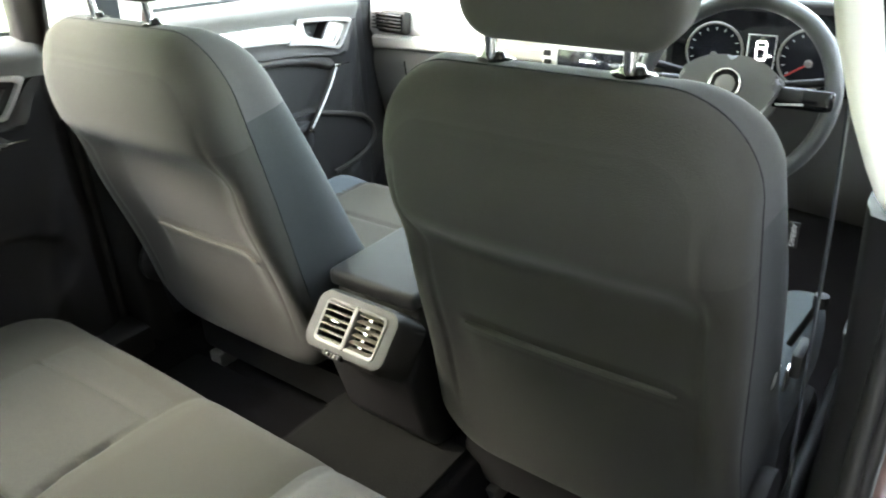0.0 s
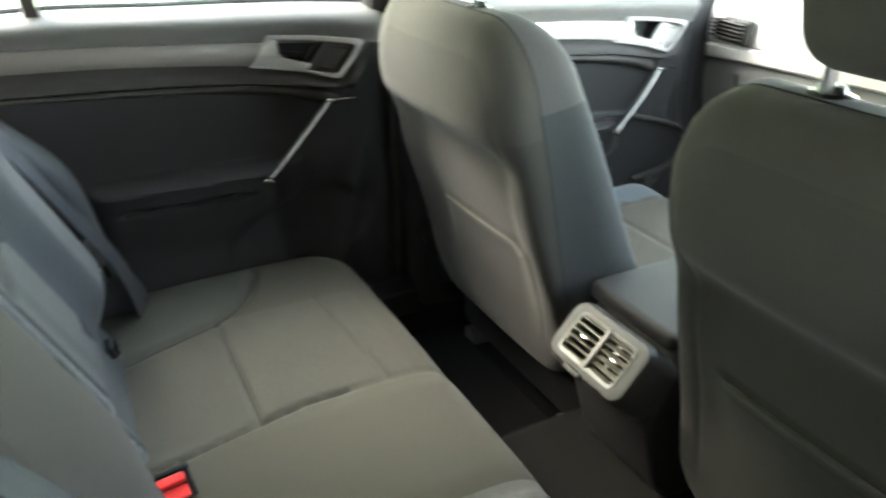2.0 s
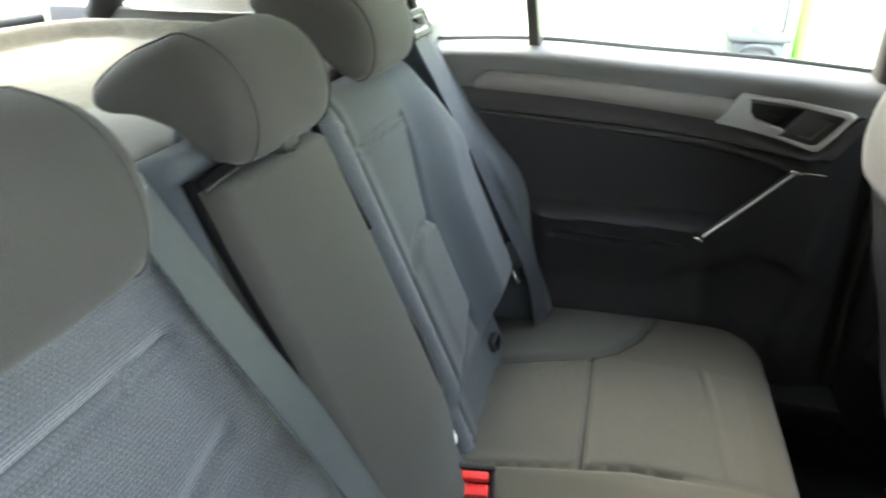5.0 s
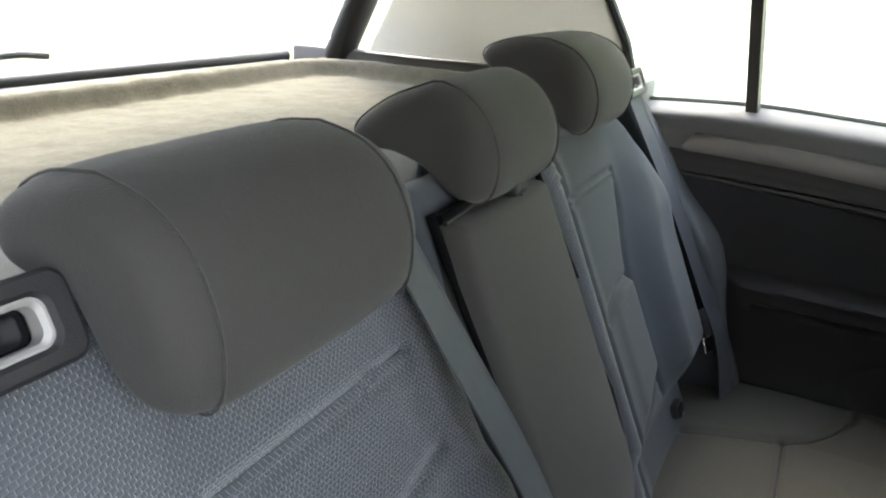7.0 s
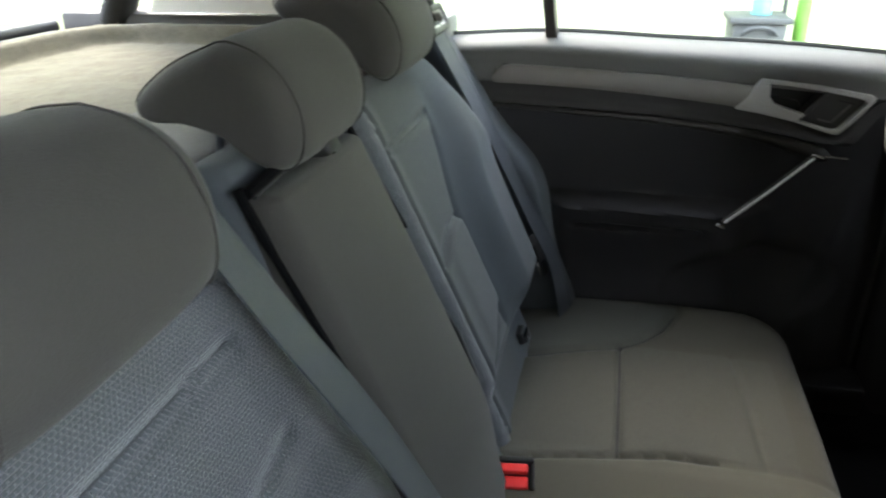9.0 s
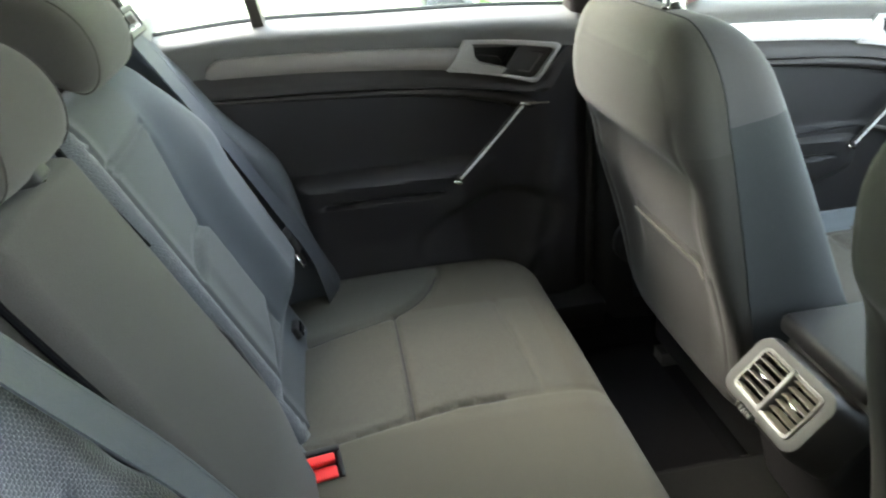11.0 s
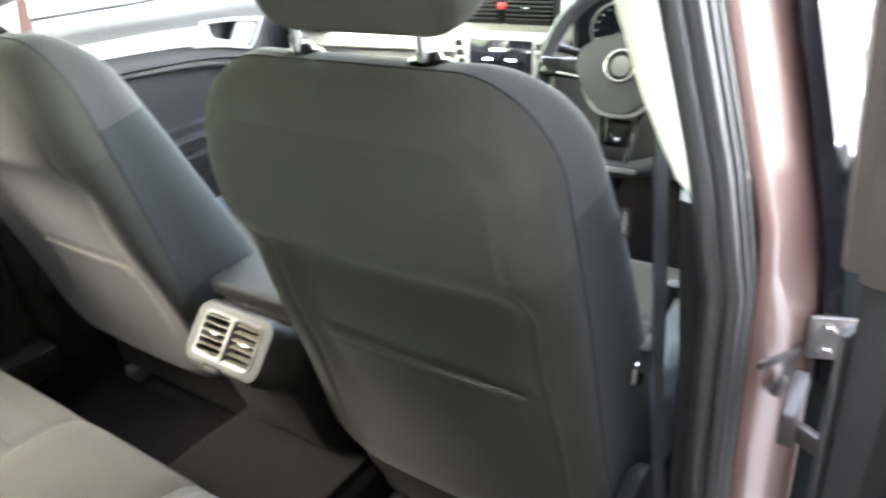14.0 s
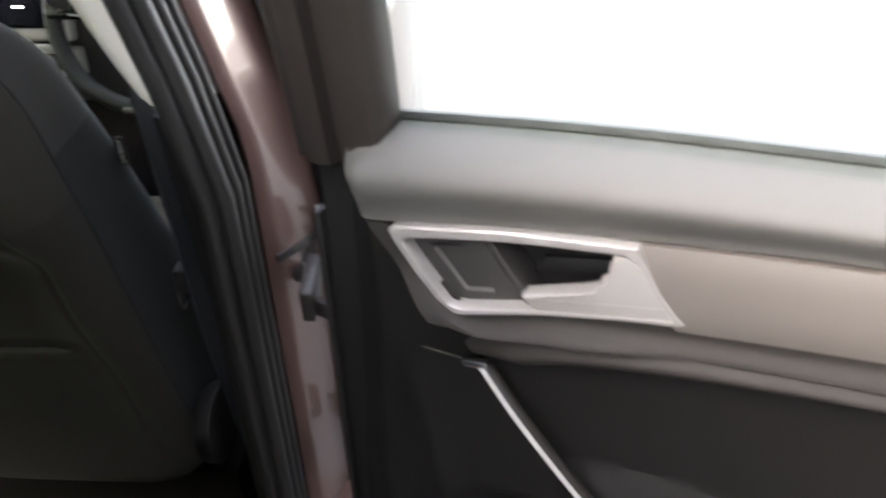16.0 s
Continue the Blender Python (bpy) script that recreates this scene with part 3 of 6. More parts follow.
# roof, rails and the rear of the cabin
solid("ceiling", join(box(-0.57, 0.57, -1.42, 0.72, 1.385, 1.42, 0.01)), CREAM, label="cream cloth headliner", category="headliner", kind="structure")
solid("roof", box(-0.60, 0.60, -1.5, 0.78, 1.425, 1.45, 0.01), PAINT, label="brown metallic car roof", category="roof", kind="structure")
for s in (-1, 1):
    solid("roof_rail", tube([(s * 0.585, y, z) for y, z in ((-1.38, 1.30), (-1.0, 1.365), (-0.5, 1.385), (0.1, 1.385), (0.6, 1.34), (1.05, 1.08))], 0.035, 12),
          CREAM, label="cream trim along the roof edge", category="trim", kind="structure")
    # rear quarter: cream pillar panel, dark lower trim, side wall
    zc = [1.085, 1.1, 1.15, 1.22, 1.3, 1.38]
    secs = []
    for z in zc:
        f = (z - 1.085) / 0.295
        y1 = -0.83 - 0.16 * f * f - 0.03 * f
        y0 = -1.40 + 0.20 * f
        secs.append([(0.70, y0), (0.685, y0), (0.68, y0 + 0.02), (0.68, y1 - 0.02), (0.69, y1), (0.72, y1)])
    solid("c_pillar", lean_loft(secs, zc, s), CREAM, sharp=50, label="cream plastic rear pillar panel", category="pillar", kind="structure")
    solid("window_edge", tube([(s * (0.688 - shell(z)), -0.83 - 0.16 * ((z - 1.085) / 0.295) ** 2 - 0.03 * (z - 1.085) / 0.295 + 0.006, z) for z in [1.05] + zc], 0.009, 8),
          RUBBER, label="black rubber window edge", category="seal", kind="structure")
    solid("rear_quarter", box(*sorted((0.655 * s, 0.76 * s)), -1.62, -0.80, 0.2, 1.082, 0.012), SOFT, label="dark grey side trim beside the parcel shelf", category="trim", kind="structure")
    solid("d_pillar", tube([(s * 0.672, -1.50, 1.06), (s * 0.655, -1.42, 1.2), (s * 0.60, -1.30, 1.37)], 0.034, 12), BLACK, label="dark tailgate window pillar", category="pillar", kind="structure")
    solid("a_pillar", tube([(s * 0.70, 1.12, 0.96), (s * 0.66, 0.95, 1.12), (s * 0.585, 0.62, 1.35)], 0.036, 12), CREAM, label="cream windscreen pillar", category="pillar", kind="structure")

# parcel shelf and tailgate
ps = thing("parcel_shelf", (0, -1.2, 1.02), label="grey-beige felt parcel shelf behind the rear seats", category="parcel shelf")


def shelf_mesh():
    xs, ys = np.linspace(-0.655, 0.655, 200), np.linspace(-1.535, -1.06, 90)
    V, F = [], []
    for y in ys:
        for x in xs:
            dq = math.hypot(max(abs(x) - 0.50, 0.0), max(-1.38 - y, 0.0))
            z = 1.036 + 0.030 * smooth(0.075, 0.105, dq) - 0.010 * smooth(0.125, 0.155, dq) + 0.0025 * noise.noise((x * 22, y * 22, 3)) + 0.0012 * noise.noise((x * 90, y * 90, 7))
            V.append((x, y, z))
    n = len(xs)
    for j in range(len(ys) - 1):
        for i in range(n - 1):
            F.append((j * n + i, j * n + i + 1, (j + 1) * n + i + 1, (j + 1) * n + i))
    k = len(V)
    V += [(x, y, 1.02) for x, y, z in V]
    F += [tuple(i + k for i in q[::-1]) for q in F]
    for i in range(n - 1):
        F += [(i, i + 1, k + i + 1, k + i), (len(ys) * n - n + i, len(ys) * n - n + i + 1, k + len(ys) * n - n + i + 1, k + len(ys) * n - n + i)]
    return V, F


part("felt_board", shelf_mesh(), FELT, ps)
part("front_flap", rbox((1.30, 0.20, 0.022), 0.006, 2, pose(0, -0.965, 1.032, 3)), FELT_DARK, ps, "darker felt front flap")
part("cord", tube([(-0.645, -1.50, 1.07), (-0.635, -1.49, 1.25), (-0.60, -1.47, 1.37)], 0.003, 6), WHITEP, ps, "thin lifting cord")
tg = thing("tailgate", (0, -1.64, 0.6), label="tailgate with rear window and grey inner trim", category="tailgate")
part("inner_trim", box(-0.66, 0.66, -1.68, -1.55, 0.3, 1.045, 0.02), SOFT, tg, "grey plastic inner trim")
part("window_sill", tube([(-0.66, -1.640, 1.052), (0, -1.670, 1.050), (0.66, -1.640, 1.052)], 0.014, 10), RUBBER, tg)
gp = [(-0.64, -1.66, 1.055), (0.64, -1.66, 1.055), (0.56, -1.40, 1.38), (-0.56, -1.40, 1.38)]
rw = part("rear_window", ([*gp, *[(x, y - 0.004, z) for x, y, z in gp]], [(0, 1, 2, 3), (7, 6, 5, 4), (0, 4, 5, 1), (1, 5, 6, 2), (2, 6, 7, 3), (3, 7, 4, 0)]), GLASS, tg)
rw.visible_shadow = False
wp = thing("rear_wiper", (0.2, -1.70, 1.09), label="black rear wiper arm outside the rear window", category="wiper")
part("arm", tube(spline([(-0.10, -1.70, 1.083), (-0.03, -1.70, 1.089), (0.12, -1.70, 1.075), (0.42, -1.70, 1.065)], 16), 0.006, 8), BLACK, wp)
part("pivot", lathe([(0.016, 0), (0.016, 0.02), (0.012, 0.028), (0.001, 0.028)], 16, pose(0.02, -1.70, 1.05)), BLACK, wp)
# windscreen and bulkhead
gq = [(-0.68, 1.22, 0.99), (0.68, 1.22, 0.99), (0.56, 0.66, 1.38), (-0.56, 0.66, 1.38)]
ws = solid("windscreen", ([*gq, *[(x, y + 0.003, z + 0.003) for x, y, z in gq]], [(0, 1, 2, 3), (7, 6, 5, 4), (0, 4, 5, 1), (1, 5, 6, 2), (2, 6, 7, 3), (3, 7, 4, 0)]), GLASS,
           label="clear windscreen", category="windscreen", kind="structure")
ws.visible_shadow = False
for s in (-1,):
    solid("kick_panel", box(*sorted((0.706 * s, 0.82 * s)), 0.86, 1.22, 0.2, 0.985, 0.01), BLACK, label="black side panel beside the dashboard", category="side panel", kind="structure")
solid("bulkhead", box(-0.72, 0.72, 1.16, 1.24, 0.2, 0.98), BLACK, label="black front bulkhead", category="bulkhead", kind="structure")


# ---- doors ----
def band_x(outer, inner, x0, x1):
    """A raised flat band between two closed (y, z) loops of equal length, from x0 to x1, with softened edges."""
    o, q = np.array(outer, float), np.array(inner, float)
    rings = [(0.0, x0), (0.0, x1 - 0.0015), (0.15, x1), (0.8, x1), (1.0, x1 - 0.002), (1.0, x0)]
    V, n = [], len(o)
    for w, x in rings:
        V += [(x, *(o[i] * (1 - w) + q[i] * w)) for i in range(n)]
    F = []
    for i in range(len(rings)):
        j = (i + 1) % len(rings)
        F += [(i * n + k, i * n + (k + 1) % n, j * n + (k + 1) % n, j * n + k) for k in range(n)]
    return V, F


# cross-section of a rear door's front window frame: sill lip, channel, ridge and rubber flank
FRAME_SECTION = [(0.018, -0.036), (0.022, -0.030), (0.022, -0.010), (0.011, -0.006), (0.011, 0.006), (0.021, 0.010), (0.023, 0.020), (0.021, 0.030), (0.010, 0.035),
                 (0.013, 0.044), (0.006, 0.050), (-0.050, 0.050), (-0.050, -0.020), (-0.010, -0.042)]


def door(name, label, m, dy=0.0, dz=0.0, front=False, grip=(0.0, 0.0), band=0.0):
    """A car door seen from the cabin, in the place of the rear near-side door; dy and dz shift it, m mirrors and opens it, band widens its decor strip."""
    mm = m @ Matrix.Translation((0, dy, dz))
    hm = mm @ Matrix.Translation((0, *grip))
    y0 = -0.64 if front else -0.86

    def cut(line):
        """Drops the part of a line behind the door's rear edge."""
        return [(y0, line[0][1])] + [p for p in line[1:] if p[0] > y0 + 0.01]
    base = mm @ Vector((-0.70, -0.4, 0.36))
    d = thing(name, base, label=label, category="car door", kind="structure")
    # painted shell and jamb face
    ze = 0.985 if front else 1.0
    sh = [(y0 + 0.02, ze), (y0 + 0.02, 0.70), (max(-0.70, y0 + 0.02) + 0.01, 0.38), (-0.02, 0.36), (0.035, 0.38), (0.035, ze - 0.01)]
    part("shell", prism(sh, -0.795, -0.712, "x", 0.014, 3), PAINT, d, "brown metallic painted door shell", m=mm)
    part("jamb_cover", prism([(y0 + 0.03, 1.02), (y0 + 0.03, 0.70), (max(-0.69, y0 + 0.03) + 0.01, 0.37), (-0.02, 0.36), (0.034, 0.38), (0.034, 1.005)], -0.716, -0.702, "x", 0.006, 2), BLACK, d, m=mm)
    if not front:
        part("edge_seal", prism([(0.0355, 0.39), (0.0430, 0.39), (0.0430, 0.935), (0.0355, 0.935)], -0.790, -0.700, "x", 0.003, 2), RUBBER, d, "black rubber edge on the hinge side", m=mm)
    # upper pad
    top = [(-0.86, 1.040), (-0.617, 1.053), (-0.405, 1.046), (-0.20, 1.039), (0.0, 1.024)]
    bot = [(-0.86, 0.995), (-0.685, 1.000), (-0.407, 0.988 + band), (-0.23, 0.973 + band), (-0.020, 0.957)]

    def up(s, t, y, z):
        c = smooth(-0.028, 0.004, y)
        return -0.712 + 0.052 * (1 - (1 - min(1, t * 2.1)) ** 2.4) - 0.012 * smooth(0.45, 1, t) - 0.026 * c
    part("upper_pad", strip(cut(top), cut(bot), up, 110, 16), SOFT, d, "soft grey padded upper trim", m=mm)
    # decor band, with its tapering rear end
    dt = [(-0.714, 0.984), (-0.704, 0.9925), (-0.675, 0.9985), (-0.55, 0.995), (-0.407, 0.987), (-0.30, 0.979), (-0.232, 0.972)]
    db = [(-0.7185, 0.969), (-0.708, 0.9655), (-0.675, 0.965), (-0.55, 0.9605), (-0.44, 0.953), (-0.34, 0.944), (-0.268, 0.936)]
    if front:
        dt, db = [(-0.635, 0.997)] + dt[3:], [(-0.635, 0.957)] + db[3:]
    dt = [(y, z + band) for y, z in dt]
    db = [(y, z - band) for y, z in db]
    # rear strips use the darkened copy, since less light falls on them
    part("decor_strip", strip(dt, db, lambda s, t, y, z: -0.668 + 0.004 * math.sin(math.pi * t) ** 0.5, 70, 8), DECOR if front else DECOR_SHADED, d, "satin grey-beige decor strip", m=mm)
    # fill behind the decor band's rear end
    if not front:
        part("rear_fill", strip([(-0.86, 0.997), (-0.70, 1.001)], [(-0.86, 0.930), (-0.70, 0.928)], lambda s, t, y, z: -0.676, 20, 4), SOFT, d, m=mm)
    # ledge under the decor band
    lt = [(-0.86, 0.968), (-0.70, 0.9665), (-0.45, 0.9545 - band), (-0.268, 0.937 - band), (-0.19, 0.918), (-0.118, 0.899), (-0.088, 0.915), (-0.052, 0.953), (-0.024, 0.957)]
    lb = [(-0.86, 0.928), (-0.70, 0.925), (-0.45, 0.915), (-0.27, 0.900), (-0.19, 0.890), (-0.135, 0.881), (-0.118, 0.879), (-0.104, 0.877), (-0.092, 0.875)]
    part("ledge", strip(cut(lt), cut(lb), lambda s, t, y, z: -0.672 + 0.016 * smooth(0.35, 0.85, t) * (1 - 0.6 * smooth(-0.20, -0.30, y)) - 0.010 * smooth(0.9, 1.0, t) - 0.028 * smooth(-0.03, 0.004, y), 110, 10), LEDGE, d, "dark grey lower ledge of the trim", m=mm)
    # recess, blank plate, lever and bright bezel
    part("handle_recess", prism([(-0.262, 0.934), (-0.236, 0.982), (-0.055, 0.960), (-0.105, 0.897)], -0.716, -0.706, "x"), BLACK, d, "black handle recess", m=hm)
    part("blank_plate", prism([(-0.164, 0.9125), (-0.1185, 0.966), (-0.055, 0.956), (-0.100, 0.896)], -0.706, -0.677, "x", 0.002), DECOR if front else PLATE, d, "plate in the recess", m=hm)
    part("plate_line", tube([(-0.6765, y, z) for y, z in ((-0.0845, 0.943), (-0.1100, 0.911), (-0.132, 0.9155))], 0.0020, 6), SOFT, d, m=hm)
    part("plate_line", tube([(-0.6765, y, z) for y, z in ((-0.080, 0.945), (-0.106, 0.950))], 0.0010, 6), BLACK, d, m=hm)
    part("divider", prism([(-0.168, 0.9140), (-0.127, 0.967), (-0.1195, 0.966), (-0.160, 0.9120)], -0.706, -0.671, "x", 0.002), PLATE, d, m=hm)
    part("recess_floor", prism([(-0.156, 0.9235), (-0.164, 0.9420), (-0.232, 0.9535), (-0.232, 0.936)], -0.708, -0.697, "x", 0.003), BLACK, d, m=hm)
    outer = list(map(tuple, spline([(-0.236, 0.9855), (-0.187, 0.9810), (-0.147, 0.9770), (-0.104, 0.9702), (-0.060, 0.9630)], 10))) + list(map(tuple, spline([(-0.055, 0.9615), (-0.0500, 0.9575), (-0.0525, 0.951)], 5))) + list(map(tuple, spline([(-0.070, 0.926), (-0.094, 0.897), (-0.100, 0.8935), (-0.108, 0.8930)], 6))) + list(map(tuple, spline([(-0.170, 0.9115), (-0.232, 0.9245), (-0.266, 0.9295), (-0.2725, 0.9325), (-0.2685, 0.9365)], 9))) + [(-0.254, 0.955), (-0.2425, 0.9745)]
    inner = list(map(tuple, spline([(-0.226, 0.9765), (-0.188, 0.973), (-0.147, 0.968), (-0.104, 0.961), (-0.074, 0.955)], 10))) + list(map(tuple, spline([(-0.069, 0.9535), (-0.0635, 0.950), (-0.0645, 0.946)], 5))) + list(map(tuple, spline([(-0.078, 0.928), (-0.098, 0.9035), (-0.103, 0.9010), (-0.112, 0.9005)], 6))) + list(map(tuple, spline([(-0.170, 0.9155), (-0.231, 0.9280), (-0.258, 0.9325), (-0.2630, 0.9345), (-0.2610, 0.9380)], 9))) + [(-0.248, 0.953), (-0.236, 0.972)]
    part("handle_bezel", band_x(outer, inner, -0.684, -0.6635), HANDLE, d, "satin silver bezel round the handle", m=hm)
    fin = list(map(tuple, spline([(-0.266, 0.9330), (-0.249, 0.957), (-0.236, 0.974), (-0.229, 0.9765), (-0.2215, 0.9750), (-0.2195, 0.970), (-0.2180, 0.956), (-0.2150, 0.9465), (-0.2080, 0.9415)], 22))) + [(-0.204, 0.9398), (-0.158, 0.9258), (-0.157, 0.9242), (-0.1665, 0.9150), (-0.170, 0.9142), (-0.231, 0.9265)]
    part("door_lever", prism(fin, -0.680, -0.6640, "x", 0.0025, 3), HANDLE, d, "satin silver pull lever", m=hm)
    # rolled lip under the ledge
    part("lower_lip", strip(cut([(-0.86, 0.929), (-0.70, 0.926), (-0.45, 0.915), (-0.314, 0.905), (-0.209, 0.892), (-0.138, 0.874), (-0.103, 0.858)]), cut([(-0.86, 0.924), (-0.70, 0.918), (-0.45, 0.902), (-0.317, 0.888), (-0.211, 0.869), (-0.150, 0.848), (-0.117, 0.836)]),
         lambda s, t, y, z: -0.6665 + 0.006 * math.sin(math.pi * min(1, t * 1.15)) - 0.010 * smooth(0.85, 1, t) - 0.020 * smooth(-0.17, -0.10, y), 90, 10), LEDGE, d, "dark rolled lip of the door trim", m=mm)
    # lower panel with armrest
    pt = [(-0.86, 0.929), (-0.70, 0.926), (-0.45, 0.916), (-0.27, 0.902), (-0.118, 0.881), (-0.060, 0.915), (-0.004, 0.975)]
    pb = [(-0.72, 0.38), (-0.66, 0.375), (-0.42, 0.37), (-0.27, 0.37), (-0.118, 0.37), (-0.052, 0.37), (0.018, 0.37)]

    def lowx(s, t, y, z):
        arm = smooth(0.762, 0.738, z) * smooth(-0.63, -0.56, y) * (1 - smooth(-0.285 + 0.1 * (0.73 - z), -0.18, y))
        x = -0.682 + 0.048 * arm * (1 - 0.35 * smooth(0.71, 0.60, z))
        slot = smooth(0.712, 0.706, z) * (1 - smooth(0.704, 0.700, z)) * smooth(-0.56, -0.54, y) * (1 - smooth(-0.33, -0.29, y))
        x -= 0.012 * slot
        x += 0.006 * groove(z - 0.745, 0.012) * smooth(-0.60, -0.55, y) * (1 - smooth(-0.30, -0.26, y))
        x += 0.018 * smooth(0.66, 0.50, z) * (1 - smooth(-0.1, 0.0, y))
        sp = ((y + 0.215 - 0.35 * (z - 0.60)) / 0.155) ** 2 + ((z - 0.595) / 0.085) ** 2
        x -= 0.008 * (1 - smooth(0.75, 1.15, sp))
        x += 0.010 * smooth(-0.115, -0.060, y) * smooth(0.74, 0.66, z)
        x += 0.012 * groove(y + 0.085 - 0.25 * (z - 0.7), 0.02) * smooth(0.85, 0.7, z)
        return x - 0.016 * smooth(-0.03, 0.01, y)
    # open and front doors take blacker plastic, standing in for shade on them
    part("lower_panel", strip(cut(pt), cut(pb), lowx, 130, 100), BLACK if front else MATTE_SHADED if band else DOORP, d, "black plastic lower door panel with armrest", m=mm)
    if front:
        pk = spline([(-0.19, 0.587), (-0.10, 0.598), (-0.04, 0.625), (-0.026, 0.665), (-0.06, 0.706), (-0.14, 0.735), (-0.23, 0.759)], 30)
        part("pocket_rim", tube([(-0.640, y, z) for y, z in pk], 0.006, 8), BEZEL, d, "grey rim of the door pocket", m=mm)
        part("pocket_front", strip([(-0.40, 0.755), (-0.23, 0.757), (-0.14, 0.733), (-0.06, 0.704), (-0.032, 0.670)], [(-0.40, 0.45), (-0.24, 0.47), (-0.14, 0.59), (-0.06, 0.615), (-0.034, 0.640)], lambda s, t, y, z: -0.650, 30, 6), BLACK, d, "black door pocket", m=mm)
    # diagonal pull bar with bright clips
    bar = spline([(-0.664, -0.128, 0.852), (-0.648, -0.165, 0.822), (-0.637, -0.215, 0.776), (-0.630, -0.268, 0.728)], 20)
    part("pull_bar", tube(bar, 0.0062, 10, False, 0.8), BEZEL, d, "grey diagonal pull bar", m=hm)
    part("bar_edge", tube([(x + 0.005, y + 0.0025, z + 0.0025) for x, y, z in bar], 0.0022, 6), SATIN, d, "bright edge along the pull bar", m=hm)
    part("clip", rbox((0.012, 0.022, 0.007), 0.002, 2, pose(-0.660, -0.125, 0.855, -8)), CHROME, d, "chrome end clip", m=hm)
    part("clip", rbox((0.012, 0.018, 0.007), 0.002, 2, pose(-0.628, -0.272, 0.724, -20)), CHROME, d, "chrome end clip", m=hm)
    part("clip_line", tube([(-0.660, -0.112, 0.854), (-0.664, -0.075, 0.851)], 0.0016, 6), CHROME, d, m=hm)
    # window: glass, rubber line, frame
    def gl(y, z):
        return -0.722 - 0.018 * front + shell(z) * 0.9
    g = [(-0.598, 1.03), (-0.035, 1.015), (-0.06, 1.37), (-0.64, 1.37)] if not front else [(-0.64, 0.985), (0.0, 0.985), (0.02, 1.06), (-0.28, 1.33), (-0.45, 1.37), (-0.66, 1.37)]
    V = [(gl(y, z), y, z) for y, z in g]
    n = len(V)
    F = [tuple(range(n)), tuple(range(2 * n - 1, n - 1, -1))] + [(i, (i + 1) % n, n + (i + 1) % n, n + i) for i in range(n)]
    w = part("window_pane", (V + [(x - 0.004, y, z) for x, y, z in V], F), GLASS, d, m=mm)
    w.visible_shadow = False
    part("window_seal", tube([(-0.716, y, z + 0.002) for y, z in spline(cut(top), 30)], 0.005, 6), RUBBER, d, "black window seal", m=mm)
    if not front:
        q = [(-0.63, 1.03), (-0.85, 1.03), (-0.90, 1.15), (-0.97, 1.3), (-0.90, 1.36), (-0.66, 1.37)]
        V = [(gl(y, z), y, z) for y, z in q]
        n = len(V)
        F = [tuple(range(n)), tuple(range(2 * n - 1, n - 1, -1))] + [(i, (i + 1) % n, n + (i + 1) % n, n + i) for i in range(n)]
        w = part("quarter_pane", (V + [(x - 0.004, y, z) for x, y, z in V], F), GLASS, d, m=mm)
        w.visible_shadow = False
        V, F = [], []
        for z in (1.035, 1.15, 1.26, 1.37):
            yc = -0.612 - 0.11 * (z - 1.04)
            for dx, dyy in ((0.010, -0.010), (0.010, 0.010), (-0.014, 0.013), (-0.014, -0.013)):
                V.append((gl(0, z) + dx, yc + dyy, z))
        for i in range(3):
            F += [(i * 4 + k, i * 4 + (k + 1) % 4, i * 4 + 4 + (k + 1) % 4, i * 4 + 4 + k) for k in range(4)]
        F += [(3, 2, 1, 0), (12, 13, 14, 15)]
        part("window_divider", (V, F), SOFTBR, d, "dark grey window divider", m=mm)
        V, F = [], []
        for z in (0.99, 1.03, 1.15, 1.26, 1.37):
            k = -0.05 * (z - 1.0)
            for x, y in FRAME_SECTION:
                V.append((gl(0, z) + x, y + k, z))
        n = len(FRAME_SECTION)
        for i in range(4):
            F += [(i * n + k, i * n + (k + 1) % n, i * n + n + (k + 1) % n, i * n + n + k) for k in range(n)]
        F += [tuple(range(n))[::-1], tuple(4 * n + k for k in range(n))]
        part("front_frame", (V, F), SOFTBR, d, "brown-grey front window frame", m=mm, sharp=50)
    else:
        part("mirror_corner", prism([(0.0, 1.015), (0.0, 1.07), (-0.11, 1.02)], -0.72, -0.69, "x", 0.005), BLACK, d, m=mm)
    hd = [(-0.60, -0.90, 1.375), (-0.60, -0.5, 1.385), (-0.60, -0.06, 1.38)] if not front else [(-0.605, -0.66, 1.38), (-0.605, -0.5, 1.375), (-0.615, -0.28, 1.335), (-0.68, 0.02, 1.07)]
    part("top_frame", tube(hd, 0.018, 8), BLACK, d, m=mm)
    return d


door("door_1", "closed rear door, black panel with grey-beige decor strip", Matrix.Identity(4), grip=(-0.011, 0.004))
door("door_2", "closed front passenger door with grey decor strip", Matrix.Identity(4), 0.83, -0.03, True)
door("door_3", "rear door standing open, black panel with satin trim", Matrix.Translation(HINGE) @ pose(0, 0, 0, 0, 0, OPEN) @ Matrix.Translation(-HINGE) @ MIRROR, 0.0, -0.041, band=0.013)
door("door_4", "closed driver's door, black panel with grey decor", MIRROR, 0.83, -0.03, True)


